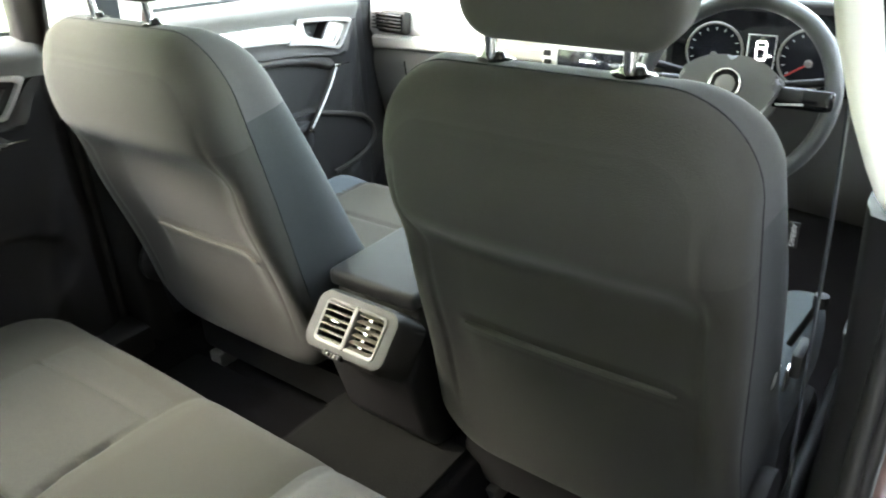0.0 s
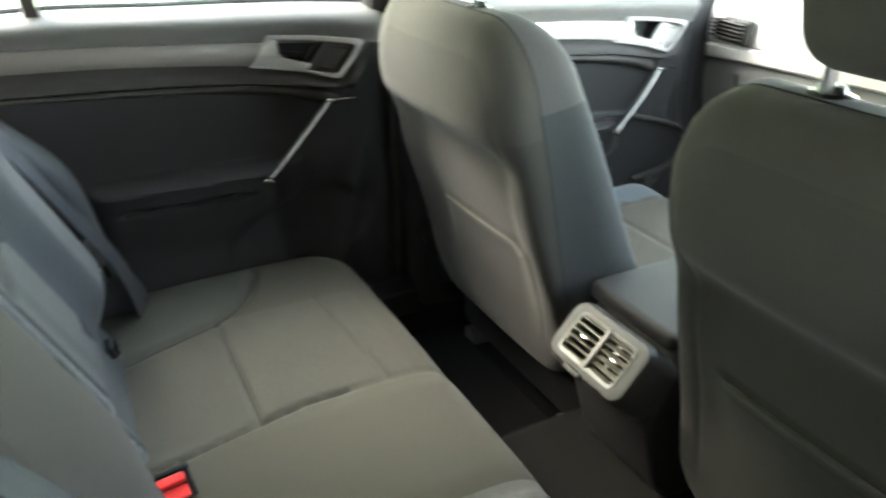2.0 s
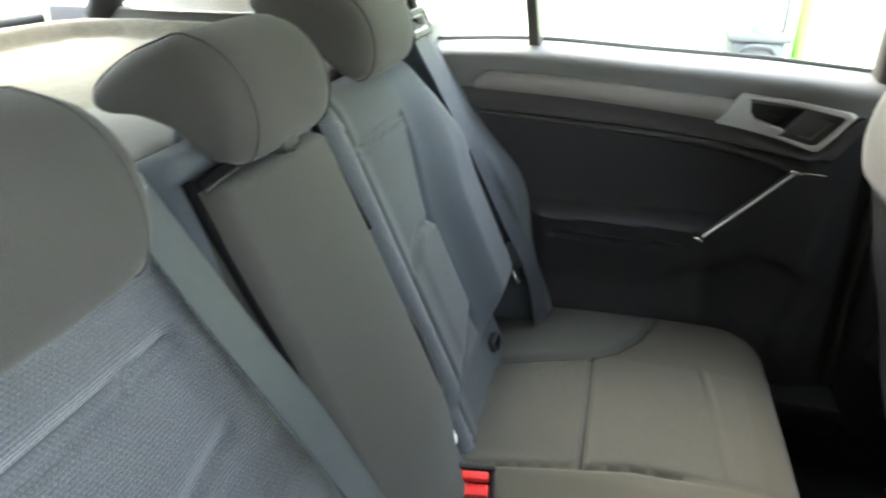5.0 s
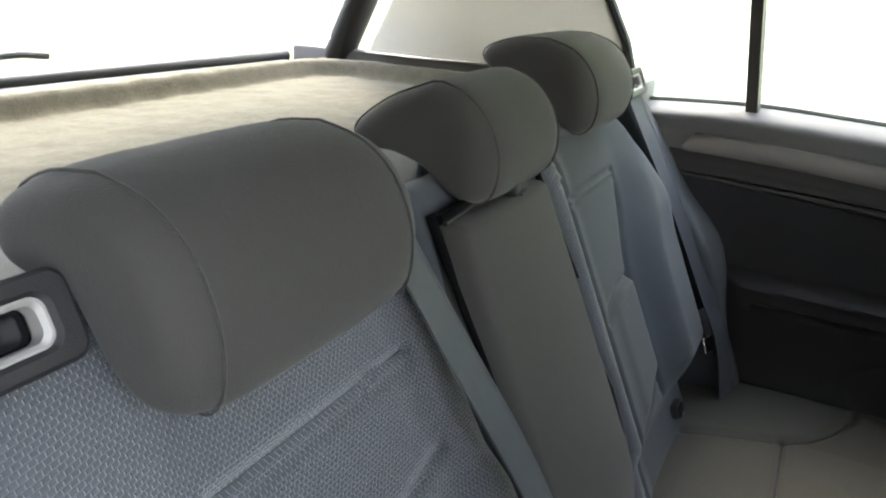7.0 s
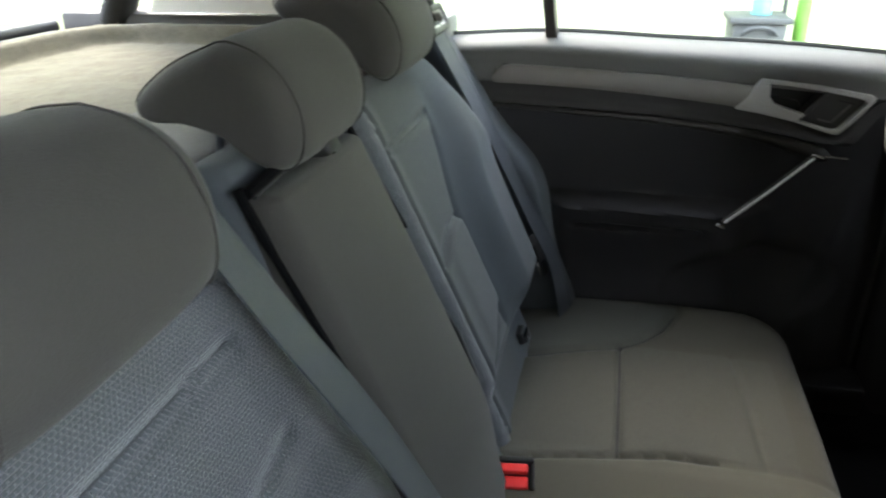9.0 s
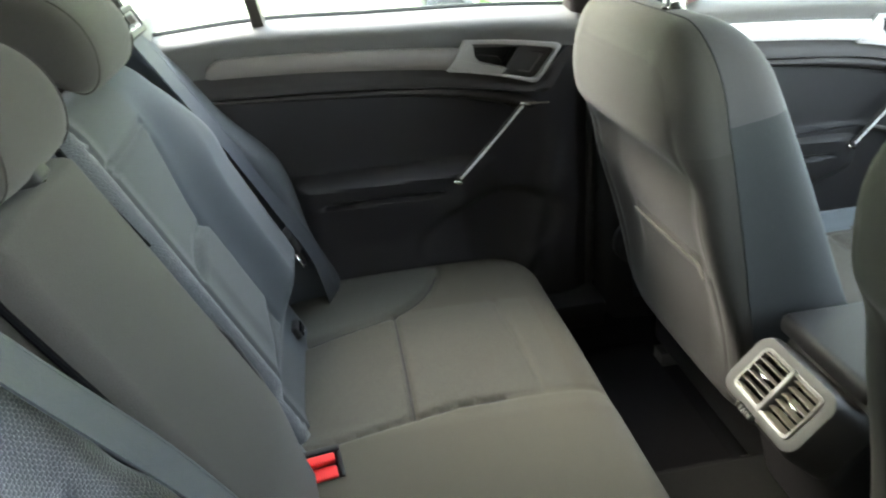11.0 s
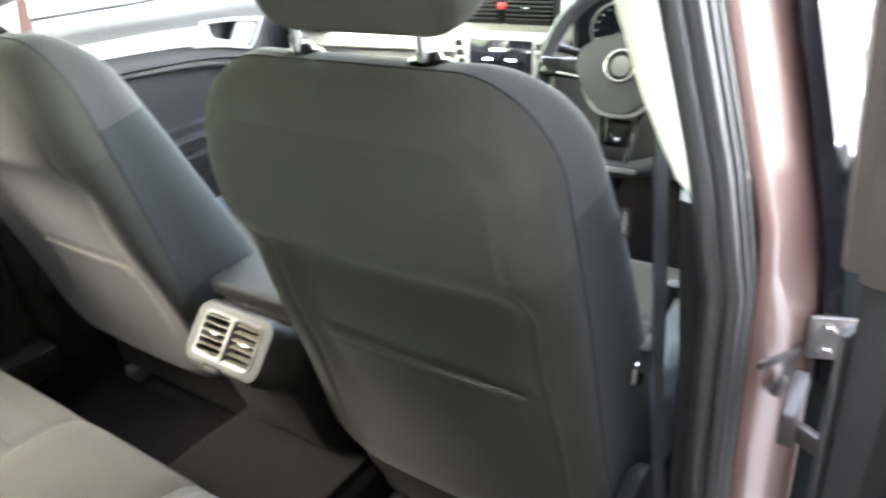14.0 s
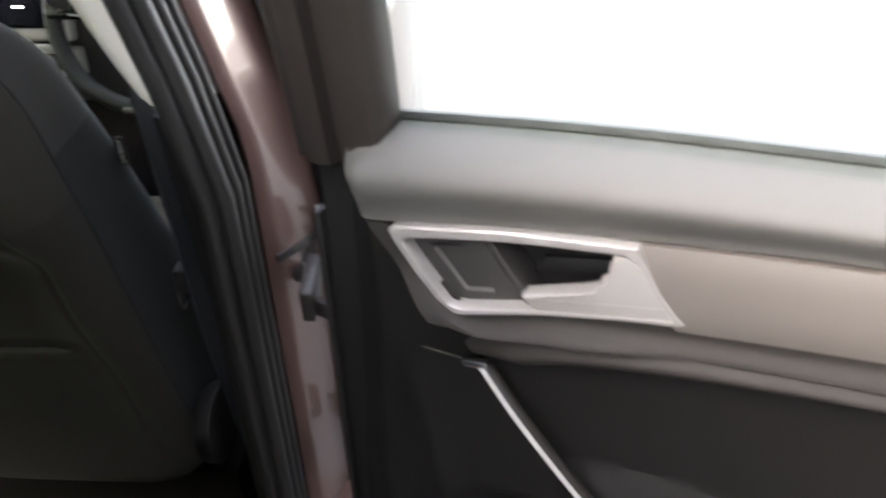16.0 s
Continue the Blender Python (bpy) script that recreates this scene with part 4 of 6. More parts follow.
# ---- front seats ----
def front_seat(cx, A, label, name="front_seat"):
    """Reclined front seat; cx is its middle across the car."""
    st = thing(name, (cx, 0.3, 0.29), label=label, category="car seat", group="front seats")
    near = cx > 0
    out_s = 1 if near else -1
    B = 0.329 if near else 0.323
    R = 0.098
    tilt = 12.0
    M = pose(cx, 0.035, 0.750, tilt) @ Matrix.Translation((0, 0, 0.005 if near else 0.003))

    hx, hz = (0.007, -0.014) if near else (0.035, -0.043)    # where the pocket is sewn on

    def border(X, Z):
        """Distance inside the rear panel's outline."""
        qx, qz = np.abs(X) - (A - R), np.abs(Z) - (B - R)
        return R - np.hypot(np.maximum(qx, 0), np.maximum(qz, 0)) - np.minimum(np.maximum(qx, qz), 0)

    def rear(X, Z):
        inner = 1 - smooth(0.13, 0.26, np.abs(X))
        d = 0.070 - 0.026 * smooth(0.19, 0.33, Z) - 0.042 * smooth(0.10, -0.30, Z)
        d = d - 0.046 * (1 - smooth(0.085, 0.180, Z)) * inner * smooth(-0.32, -0.05, Z) - 0.010 * groove(Z - 0.100, 0.05) * inner
        d = d + 0.008 * (1 - (X / A) ** 2)
        lid = 1 - smooth(0.134, 0.166, np.abs(X - hx))
        d = d + 0.007 * smooth(-0.004, -0.013, Z - hz) * lid * smooth(-0.15, -0.02, Z - hz)
        d = d - 0.0030 * groove(border(X, Z) - 0.044, 0.0035) * smooth(-0.26, -0.20, Z)
        return d - 0.0012 * groove(Z - hz + 0.034, 0.002) * lid

    def front(X, Z):
        u = np.abs(X) / A
        t = np.clip((0.30 - Z) / 0.60, 0, 1)
        d = 0.045 + 0.055 * t + (0.02 + 0.075 * t) * smooth(0.50, 0.85, u)
        return d - 0.006 * groove(u - 0.55, 0.02) * t - 0.004 * groove(np.abs(Z - 0.06), 0.006) * (u < 0.55)
    tp = lambda Z: 0.985 - 0.035 * smooth(0.05, 0.30, Z) + 0.06 * smooth(-0.10, -0.33, Z)
    v, f = pad(A, B, R, front, rear, 9, 3.0, 60, tp)
    v = [(x * (1 + 0.075 * float(smooth(0.0, 0.10, y))), y, z) for x, y, z in v]

    def tuck(x, z):
        """The driver's backrest is slimmer on its inner upper side."""
        return x * (1 - 0.048 * float(smooth(-0.18, 0.08, z))) if near and x < 0 else x
    v = [(tuck(x, z), y, z) for x, y, z in v]
    # cloth by region: rear panel, sides, darker cloth low on the sides
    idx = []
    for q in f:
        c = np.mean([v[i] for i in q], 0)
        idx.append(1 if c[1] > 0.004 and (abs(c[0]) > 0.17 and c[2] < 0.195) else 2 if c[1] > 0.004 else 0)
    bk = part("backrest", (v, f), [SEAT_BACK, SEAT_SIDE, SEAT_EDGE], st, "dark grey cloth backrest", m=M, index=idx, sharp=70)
    dist = [float(border(np.array(x / float(tp(np.array(z)))), np.array(z))) + 0.1 * float(smooth(0.168, 0.150, z)) for x, y, z in v]
    bk.data.attributes.new("seam_distance", "FLOAT", "POINT").data.foreach_set("value", np.asarray(dist, dtype=np.float32))
    # seam piping round the rear panel
    out = []
    for a in np.linspace(0, 2 * math.pi, 160, endpoint=False):
        x, z = math.cos(a), math.sin(a)
        k = 1 / max(abs(x), abs(z))
        qx, qz = x * k * (A - 0.0), z * k * (B - 0.0)
        r = R
        cx_, cz_ = max(-(A - r), min(A - r, qx)), max(-(B - r), min(B - r, qz))
        dx, dz = qx - cx_, qz - cz_
        L = math.hypot(dx, dz)
        px, pz = (cx_ + dx * r / L, cz_ + dz * r / L) if L > 1e-6 else (qx, qz)
        out.append((tuck(px * float(tp(np.array(pz))), pz), 0.002, pz))
    part("seam", tube(out, 0.0013, 5, True), SEAM, bk, m=M)
    # pocket lip
    lip = [(x, -float(rear(np.array(x), np.array(hz - 0.016))) - 0.004, hz - 0.011) for x in np.linspace(-0.138 + hx, 0.146 + hx, 24)]
    part("pocket_lip", tube(lip, [0.0015] + [0.0034] * 22 + [0.0015], 8, False, 1.3), HEM, bk, "hemmed edge of the back pocket", m=M)
    tx = cx + (A + 0.003 if cx > 0 else -A - 0.003)
    part("airbag_tag", rbox((0.010, 0.002, 0.028), 0.0006, 1, pose(tx, 0.081, 0.914)), BLACK, bk, "small black airbag tag with white lettering")
    fc = bpy.data.curves.new("tag_lettering", "FONT")
    fc.body, fc.size, fc.align_x, fc.align_y = "AIRBAG", 0.0070, "CENTER", "CENTER"
    fo = new("tag_text", fc)
    bpy.context.view_layer.update()
    tm = bpy.data.meshes.new_from_object(fo.evaluated_get(bpy.context.evaluated_depsgraph_get()))
    bpy.data.objects.remove(fo)
    tv = ([tuple(q.co) for q in tm.vertices], [tuple(q.vertices) for q in tm.polygons])
    part("lettering", tv, WHITEP, bk, "white printed word", m=pose(tx, 0.0794, 0.914, 90) @ pose(0, 0, 0, 0, 0, -90), fix=False)
    # headrest
    hr = pad(0.112, 0.086, 0.036, lambda X, Z: 0.05 + 0.012 * smooth(-0.08, 0.08, Z) - 0 * X, lambda X, Z: 0.045 - 0.012 * smooth(0.0, -0.09, Z) - 0 * X, 4, 5, 24)
    HM = pose(cx + (0.020 if near else 0.006), -0.022, 1.189 if near else 1.190, 8)
    px, pz = (cx + 0.008, 0.016) if near else (cx - 0.008, 0.008)
    part("headrest", hr, CLOTH_HEAD_LIT, st, "dark cloth headrest", m=HM, sharp=80)
    for s in (-1, 1):
        part("post", tube([(px + s * 0.075, -0.013, 1.02), (px + s * 0.075, -0.022, 1.14)], 0.0062, 14), CHROME, st, "chrome headrest post")
        part("collar", join(lathe([(0.024, 0), (0.026, 0.003), (0.024, 0.008), (0.015, 0.011), (0.012, 0.018), (0.0065, 0.019)], 24, pose(px + s * 0.075, -0.012, 1.056 + pz, 4) @ Matrix.Diagonal((0.98, 0.66, 0.85, 1)))), GLOSS, st, "glossy black post collar")
    # cushion
    cv = pad(0.222, 0.26, 0.09, lambda X, Z: 0.06 + 0.035 * smooth(0.55, 0.85, np.abs(X) / 0.26) - 0.006 * groove(np.abs(X) / 0.26 - 0.55, 0.025) - 0.005 * groove(Z - 0.05, 0.006) * (np.abs(X) < 0.143),
             lambda X, Z: 0.12 + 0 * X, 6, 6, 36)
    SW = Matrix(((1, 0, 0, cx), (0, 0, 1, 0.40), (0, 1, 0, 0.50), (0, 0, 0, 1)))
    ci = [1 if abs(np.mean([cv[0][i][0] for i in q])) > 0.15 or np.mean([cv[0][i][1] for i in q]) < 0 else 0 for q in cv[1]]
    part("cushion", cv, [CLOTH_INSERT, CUSHION_EDGE], st, "grey cloth seat cushion with pale bluish sides", m=SW, index=ci, sharp=70)
    if cx > 0:
        part("height_lever", join(tube([(cx + 0.233, 0.15, 0.745), (cx + 0.247, 0.152, 0.785), (cx + 0.256, 0.154, 0.810)], 0.004, 8), lathe([(0.001, 0), (0.008, 0), (0.008, 0.014), (0.001, 0.016)], 12, pose(cx + 0.255, 0.154, 0.802))), BLACK, st, "short black lever beside the seat")
    part("side_cover", rbox((0.02, 0.40, 0.09), 0.008, 3, pose(cx + 0.262, 0.36, 0.43)), BLACK, st, "black plastic seat side cover")
    part("side_cover", rbox((0.02, 0.40, 0.09), 0.008, 3, pose(cx - 0.262, 0.36, 0.43)), BLACK, st, "black plastic seat side cover")
    part("lever", join(rbox((0.014, 0.035, 0.026), 0.005, 3, pose(cx + out_s * (A + 0.001), 0.125, 0.713))), SATIN, st, "silver backrest release lever")
    part("rail", box(cx - 0.20, cx - 0.16, 0.12, 0.62, 0.275, 0.31, 0.004), STEEL, st)
    part("rail", box(cx + 0.16, cx + 0.20, 0.12, 0.62, 0.275, 0.31, 0.004), STEEL, st)
    part("base_frame", box(cx - 0.235, cx + 0.235, 0.13, 0.60, 0.305, 0.40, 0.02), BLACK, st)
    part("hem_clip", rbox((0.034, 0.006, 0.006), 0.002, 2, pose(cx - 0.175, 0.085, 0.468, 0, 12)), DULL, st, "bright clip under the back panel")
    part("adjuster_wheel", lathe([(0.001, 0), (0.045, 0), (0.05, 0.006), (0.05, 0.02), (0.042, 0.026), (0.001, 0.026)], 28, pose(cx + out_s * 0.235 - (0 if near else 0.026), 0.088, 0.548, 0, 90)), BLACK, st, "round black recline wheel")
    return st


front_seat(0.357, 0.223, "driver's seat in dark grey cloth with rear pocket")
front_seat(-0.374, 0.240, "passenger seat in dark grey cloth with rear pocket")

# ---- rear bench ----
rb = thing("rear_bench", (0, -0.5, 0.29), label="dark grey cloth rear bench with grooved seat cushions", category="car seat")
YC, ZC = -0.409, 0.485
OUT_SEAM = [(0.363, -0.70), (0.370, -0.60), (0.398, -0.52), (0.421, -0.449), (0.453, -0.405), (0.498, -0.372), (0.555, -0.348), (0.60, -0.338)]
IN_L, IN_R = -0.163, 0.118


def in_seam(xs, y):
    """Where an inner cushion seam runs; both draw together towards the backrest."""
    lean = 0.2 * np.clip(-0.375 - y, 0, None)
    return xs + (lean if xs < 0 else -lean)


def bench_top(X, Z):
    y = Z + YC
    ax = np.abs(X + 0.022)
    h = 0.065 + 0.012 * (1 - ((y + 0.36) / 0.3) ** 2)
    h = h - 0.003 * smooth(0.40, 0.60, ax)
    h = h - 0.008 * groove(seg_dist(ax, y, OUT_SEAM), 0.008)
    for xs in (IN_L, IN_R):
        h = h - 0.008 * groove(X - in_seam(xs, y), 0.005) * (0.35 + 0.65 * smooth(-0.27, -0.33, y))
    for lo, hi in ((-0.448, in_seam(IN_L, y)), (in_seam(IN_R, y), 0.41)):
        k = smooth(lo - 0.006, lo + 0.006, X) * (1 - smooth(hi - 0.006, hi + 0.006, X))
        h = h - 0.006 * groove(y + 0.445, 0.005) * k
        h = h - 0.003 * groove(y + 0.262 - 0.06 * (X - lo), 0.006) * k
        h = h + 0.006 * k * (1 - ((X - (lo + hi) / 2) / ((hi - lo) / 2)) ** 2).clip(0)
    mid = smooth(IN_L, IN_L + 0.05, X) * (1 - smooth(IN_R - 0.05, IN_R, X))
    return h + 0.006 * mid


v, f = pad(0.665, 0.270, 0.10, bench_top, lambda X, Z: 0.16 + 0 * X, 5, 8, 95)
idx = []
for q in f:
    c = np.mean([v[i] for i in q], 0)
    x, y = c[0], c[2] + YC
    ox = np.interp(y, [p[1] for p in OUT_SEAM], [p[0] for p in OUT_SEAM])
    outer = abs(x + 0.022) > ox and y < -0.34
    idx.append(2 if c[1] < 0 or outer else (1 if (in_seam(IN_R, y) < x < 0.40 or -0.445 < x < in_seam(IN_L, y)) and y < (-0.27 if x > 0 else -0.20) else 3 if IN_R - 0.012 < x < 0.42 and y > -0.27 else 0))
BS = Matrix(((1, 0, 0, 0), (0, 0, 1, YC), (0, 1, 0, ZC), (0, 0, 0, 1)))
bc = part("cushion", (v, f), [CLOTH_BENCH, CLOTH_INSERT, CLOTH_WING, CLOTH_RIB], rb, "dark grey cloth bench cushion", m=BS, index=idx, sharp=70)


def on_bench(x, y, lift=0.0):
    e = float(edge_round(np.array(x), np.array(y - YC), 0.665, 0.270, 0.10, 5))
    return (x, y, ZC + float(bench_top(np.array(x), np.array(y - YC))) * e + lift)


for s in (1, -1):
    part("seam", tube([on_bench(s * x - 0.022, y, 0.0) for x, y in spline(OUT_SEAM[1:-1], 40)], 0.0024, 5), SEAM, bc)
for xs in (IN_L, IN_R):
    part("seam", tube([on_bench(float(in_seam(xs, y)), y, 0.001) for y in np.linspace(-0.60, -0.31, 24)], 0.0016, 5), SEAM, bc)
for lo, hi in ((-0.455, IN_L + 0.014), (IN_R - 0.014, 0.415)):
    part("seam", tube([on_bench(x, -0.445, 0.001) for x in np.linspace(lo + 0.005, hi - 0.003, 24)], 0.0018, 5), SEAM, bc)

TB = 24.0


def frame_xz(a, b, r, ia, ib, ir, y0, y1, n=9):
    """A rounded rectangular frame in the XZ plane, outer half sizes a, b and inner ia, ib, from depth y0 to y1."""
    def ringp(hx, hz, rad):
        out = []
        for sx, sz, a0 in ((1, 1, 0), (-1, 1, 90), (-1, -1, 180), (1, -1, 270)):
            for k in range(n):
                t = radians(a0 + 90 * k / (n - 1))
                out.append((sx * (hx - rad) + rad * math.cos(t), sz * (hz - rad) + rad * math.sin(t)))
        return out
    e = 0.0025
    rings = [(ringp(a, b, r), y0), (ringp(a, b, r), y1 - e), (ringp(a - e, b - e, r - e * 0.8), y1), (ringp(ia + e, ib + e, ir + e * 0.8), y1), (ringp(ia, ib, ir), y1 - e), (ringp(ia, ib, ir), y0)]
    V = [(x, y, z) for ring, y in rings for x, z in ring]
    m = 4 * n
    F = [(i * m + k, i * m + (k + 1) % m, ((i + 1) % 6) * m + (k + 1) % m, ((i + 1) % 6) * m + k) for i in range(6) for k in range(m)]
    return V, F


def rear_back(cx, half, mirror, honey, rise=0.0, b=0.29):
    """Outer backrest of the bench; mirror = 1 puts the thick bolster to -x."""
    M = pose(cx, -0.733, 0.772, TB)

    zs = 0.182 if honey else 0.205

    def edge_u(Z):
        """Where the side bolster begins, across the backrest."""
        return 0.24 - 0.30 * smooth(0.20, 0.04, Z)

    def front(X, Z):
        u = -mirror * X / half
        ins = (1 - smooth(0.24, 0.28, u)) * (1 - (smooth(0.66, 0.72, -u) if honey else smooth(0.80, 0.84, -u)))
        d = 0.048 + 0.010 * smooth(0.6, 0.9, -u) - 0.006 * groove(Z - zs, 0.004) * ins - 0.004 * groove(Z - zs + 0.012, 0.003) * ins
        if honey:
            d = d + 0.034 * smooth(0.30, 0.75, u) * (1 - 0.6 * smooth(0.12, 0.25, Z)) + 0.012 * smooth(0.060, 0.010, Z) * (1 - smooth(0.20, 0.45, u))
            return d - 0.004 * groove(Z - 0.055 + 0.05 * u, 0.007) * ins
        # side bolster lobe, lumbar cushion and recessed foot
        ub = edge_u(Z)
        lobe = smooth(ub, ub + 0.42, u) * smooth(0.24, 0.10, Z) * smooth(-0.180, -0.120, Z)
        d = d + 0.040 * lobe + 0.016 * smooth(0.3, 0.8, u) * smooth(0.05, 0.2, Z) * (1 - smooth(0.2, 0.28, Z))
        top = 0.052 - 0.030 * smooth(-0.3, -0.9, u)
        foot = -0.112 - 0.045 * smooth(0.0, -0.8, u)
        lum = smooth(0.0, 0.012, top - Z) * smooth(0.0, 0.02, Z - foot) * (1 - smooth(ub - 0.06, ub, u)) * (1 - smooth(0.50, 0.85, -u))
        d = d + 0.009 * lum - (0.004 * groove(top - Z, 0.005) + 0.006 * groove(Z - foot, 0.007)) * (u < ub) * (1 - smooth(0.74, 0.80, -u))
        d = d - 0.016 * smooth(-0.150, -0.185, Z)
        return d - 0.008 * groove(u - ub, 0.035) * smooth(0.20, 0.16, Z) * smooth(-0.17, -0.13, Z) - 0.006 * groove(u + 0.82, 0.02)
    v, f = pad(half, b, 0.05, lambda X, Z: front(X, Z + rise), lambda X, Z: 0.045 + 0 * X, 5, 6, 60)
    v = [(x, y, z + rise) for x, y, z in v]
    if not honey:
        v = [(x * (1 - 0.30 * float(smooth(-0.150, -0.195, z))) if -mirror * x > 0 else x, y, z) for x, y, z in v]
    else:
        v = [(x * (1 + 0.12 * float(smooth(0.20, -0.12, z))) if mirror * x > 0 else x, y, z) for x, y, z in v]
    idx = []
    for q in f:
        c = np.mean([v[i] for i in q], 0)
        u = -mirror * c[0] / half
        ins = u < (0.26 if honey else float(edge_u(c[2]))) and (honey or u > -0.82) and c[1] > 0
        rib = u < -0.82 and not honey
        idx.append(2 if rib else (1 if ins else 0))
    ob = part("backrest", (v, f), [CLOTH_SIDE if not honey else CLOTH_HONEY, BACK_PANEL if not honey else CLOTH_HONEY, CLOTH_HONEY], rb, "grey cloth outer backrest with stitched panels", m=M, index=idx, sharp=70)
    ll = [(-mirror * half * u, float(front(np.array(-mirror * half * u), np.array(zs))) - 0.001, zs) for u in np.linspace(-0.68 if honey else -0.80, 0.22, 20)]
    part("seam", tube(ll, 0.0016, 5), SEAM, ob, m=M)
    part("seam", tube([(x, y + 0.0005, z - 0.012) for x, y, z in ll], 0.0011, 5), SEAM, ob, m=M)
    return ob


rear_back(-0.335, 0.205, 1, False)
rear_back(0.420, 0.235, -1, True, 0.025, 0.315)


def mid_front(X, Z):
    return 0.046 + 0.026 * smooth(-0.26, -0.10, Z) + 0.012 * (1 - (X / 0.125) ** 2) - 0.004 * groove(Z - 0.25, 0.004) + 0 * Z


mv = pad(0.121, 0.257, 0.016, mid_front, lambda X, Z: 0.04 + 0 * X, 9, 8, 44, lambda Z: 1 - 0.06 * smooth(0.1, 0.28, Z) - 0.07 * smooth(-0.05, -0.25, Z))
MM = pose(0.045, -0.683 - 0.05, 0.778, TB)
part("middle_backrest", mv, CLOTH_REAR, rb, "plain dark cloth middle backrest", m=MM, sharp=60)
part("backrest_core", pad(0.14, 0.29, 0.02, lambda X, Z: 0.045 + 0 * X, lambda X, Z: 0.045 + 0 * X, 8, 8, 12), CLOTH_SIDE, rb, "grey cloth around the middle backrest", m=pose(0.030, -0.738, 0.785, TB))
part("hinge_cover", prism([(-0.150, 0), (-0.10, 0.010), (-0.03, 0.014), (0.04, 0.004), (0.02, -0.004), (-0.06, 0.0)], -0.003, 0.003, "z", 0.001, 1), BLACK, rb, "black hinge cover on the backrest edge", m=MM @ Matrix(((0, 0, 1, -0.124), (0, 1, 0, 0.058), (1, 0, 0, 0), (0, 0, 0, 1))))
# near-black tubes stand in for the shade inside the gaps
part("gap_shade_line", tube([tuple(MM @ Vector((0.1200, 0.052 + 0.012 * float(smooth(0.26, -0.05, np.array(z))), z))) for z in np.linspace(0.268, -0.08, 16)], [0.0050] * 3 + [0.0036] * 13, 8), GAP_SHADE, rb, "near-black strip for the shaded gap beside the middle backrest")
part("gap_shade_line", tube([tuple(MM @ Vector((x, 0.058, 0.266 - 0.004 * abs(x) / 0.1))) for x in np.linspace(-0.115, 0.1195, 12)], 0.0055, 8), GAP_SHADE, rb, "near-black strip for the shaded gap over the middle backrest")
part("gap_shade_line", tube([tuple(MM @ Vector((-0.121 - 0.006 * float(smooth(0.26, 0.1, np.array(z))), 0.060 + 0.012 * float(smooth(0.26, -0.05, np.array(z))), z))) for z in np.linspace(0.262, 0.118, 10)], 0.0042, 8), GAP_SHADE, rb, "near-black strip for the shaded gap beside the middle backrest")
# side bolsters against the wheel arches
bol = spline([(-0.83, 1.065), (-0.79, 1.040), (-0.70, 0.905), (-0.614, 0.80), (-0.578, 0.65), (-0.535, 0.53), (-0.62, 0.49), (-0.80, 0.55), (-0.95, 1.0), (-0.83, 1.065)], 60)[:-1]
part("side_bolster", loft_x(bol, 0.068, 5, 12, (-0.628, 0, 0)), CLOTH_SIDE, rb, "grey cloth side bolster", sharp=80)
# backrest release handles
for s, x in ((1, 0.584), (-1, -0.56)):
    RM = pose(x, -0.804, 1.088, TB)
    part("release_bezel", frame_xz(0.060, 0.024, 0.010, 0.046, 0.013, 0.008, -0.02, 0.012), BLACK, rb, "black release handle surround", m=RM)
    part("release_trim", frame_xz(0.049, 0.0155, 0.010, 0.042, 0.0095, 0.006, -0.004, 0.009), DULL, rb, "satin silver release handle trim", m=RM)
    part("release_well", rbox((0.088, 0.006, 0.024), 0.003, 2, RM @ Matrix.Translation((0, -0.010, 0))), GLOSS, rb, "black release handle well")
    part("release_button", rbox((0.060, 0.010, 0.012), 0.004, 3, RM @ Matrix.Translation((0.008, -0.004, -0.002))), BLACK, rb, "black release button")

COMMA = [(0.000, 0.098), (0.038, 0.086), (0.066, 0.060), (0.080, 0.024), (0.076, -0.012), (0.058, -0.028), (0.036, -0.020), (0.002, 0.008), (-0.042, 0.036), (-0.080, 0.050), (-0.096, 0.064), (-0.090, 0.080), (-0.050, 0.095)]
HOOK = [(0.000, 0.098), (0.038, 0.088), (0.066, 0.064), (0.080, 0.028), (0.078, -0.008), (0.064, -0.024), (0.046, -0.018), (0.037, 0.006), (0.024, 0.029), (-0.004, 0.043), (-0.046, 0.050), (-0.074, 0.056), (-0.082, 0.068), (-0.074, 0.083), (-0.040, 0.095)]


def rear_headrest(cx, cy, cz, half, label, k=1.0, droop=0.0, tail=1.0, section=COMMA):
    h = thing("rear_headrest", (cx, cy, cz - 0.03), label=label, category="headrest", group="rear headrests")
    q = [(k * (y if y > -0.03 else -0.03 + tail * (y + 0.03)), 0.085 + k * (z - 0.085) - droop * max(0.0, 0.01 - y)) for y, z in spline(section + [section[0]], 49)[:-1]]
    part("pillow", loft_x([(1.03 * y, 1.03 * z) for y, z in q], half * 1.04, 4.8, 18, (cx, cy, cz - 0.002)), CLOTH_REAR, h, sharp=80)
    for s in (-1, 1):
        e = np.array(q)
        c = e.mean(0)
        part("seam", tube([(cx + s * half * 0.80, cy + 1.03 * y, cz - 0.002 + 1.03 * z) for y, z in c + (e - c) * 0.970], 0.0010, 5, True), CLOTH_REAR, h)
        part("post", tube([(cx + s * 0.06, cy - 0.03, cz - 0.05), (cx + s * 0.06, cy - 0.02, cz + 0.06)], 0.006, 10), CHROME, h)
    return h


rear_headrest(0.400, -0.812, 1.054, 0.116, "low dark cloth headrest over the outer rear seat", 1.0, 0.06, 0.80, HOOK)
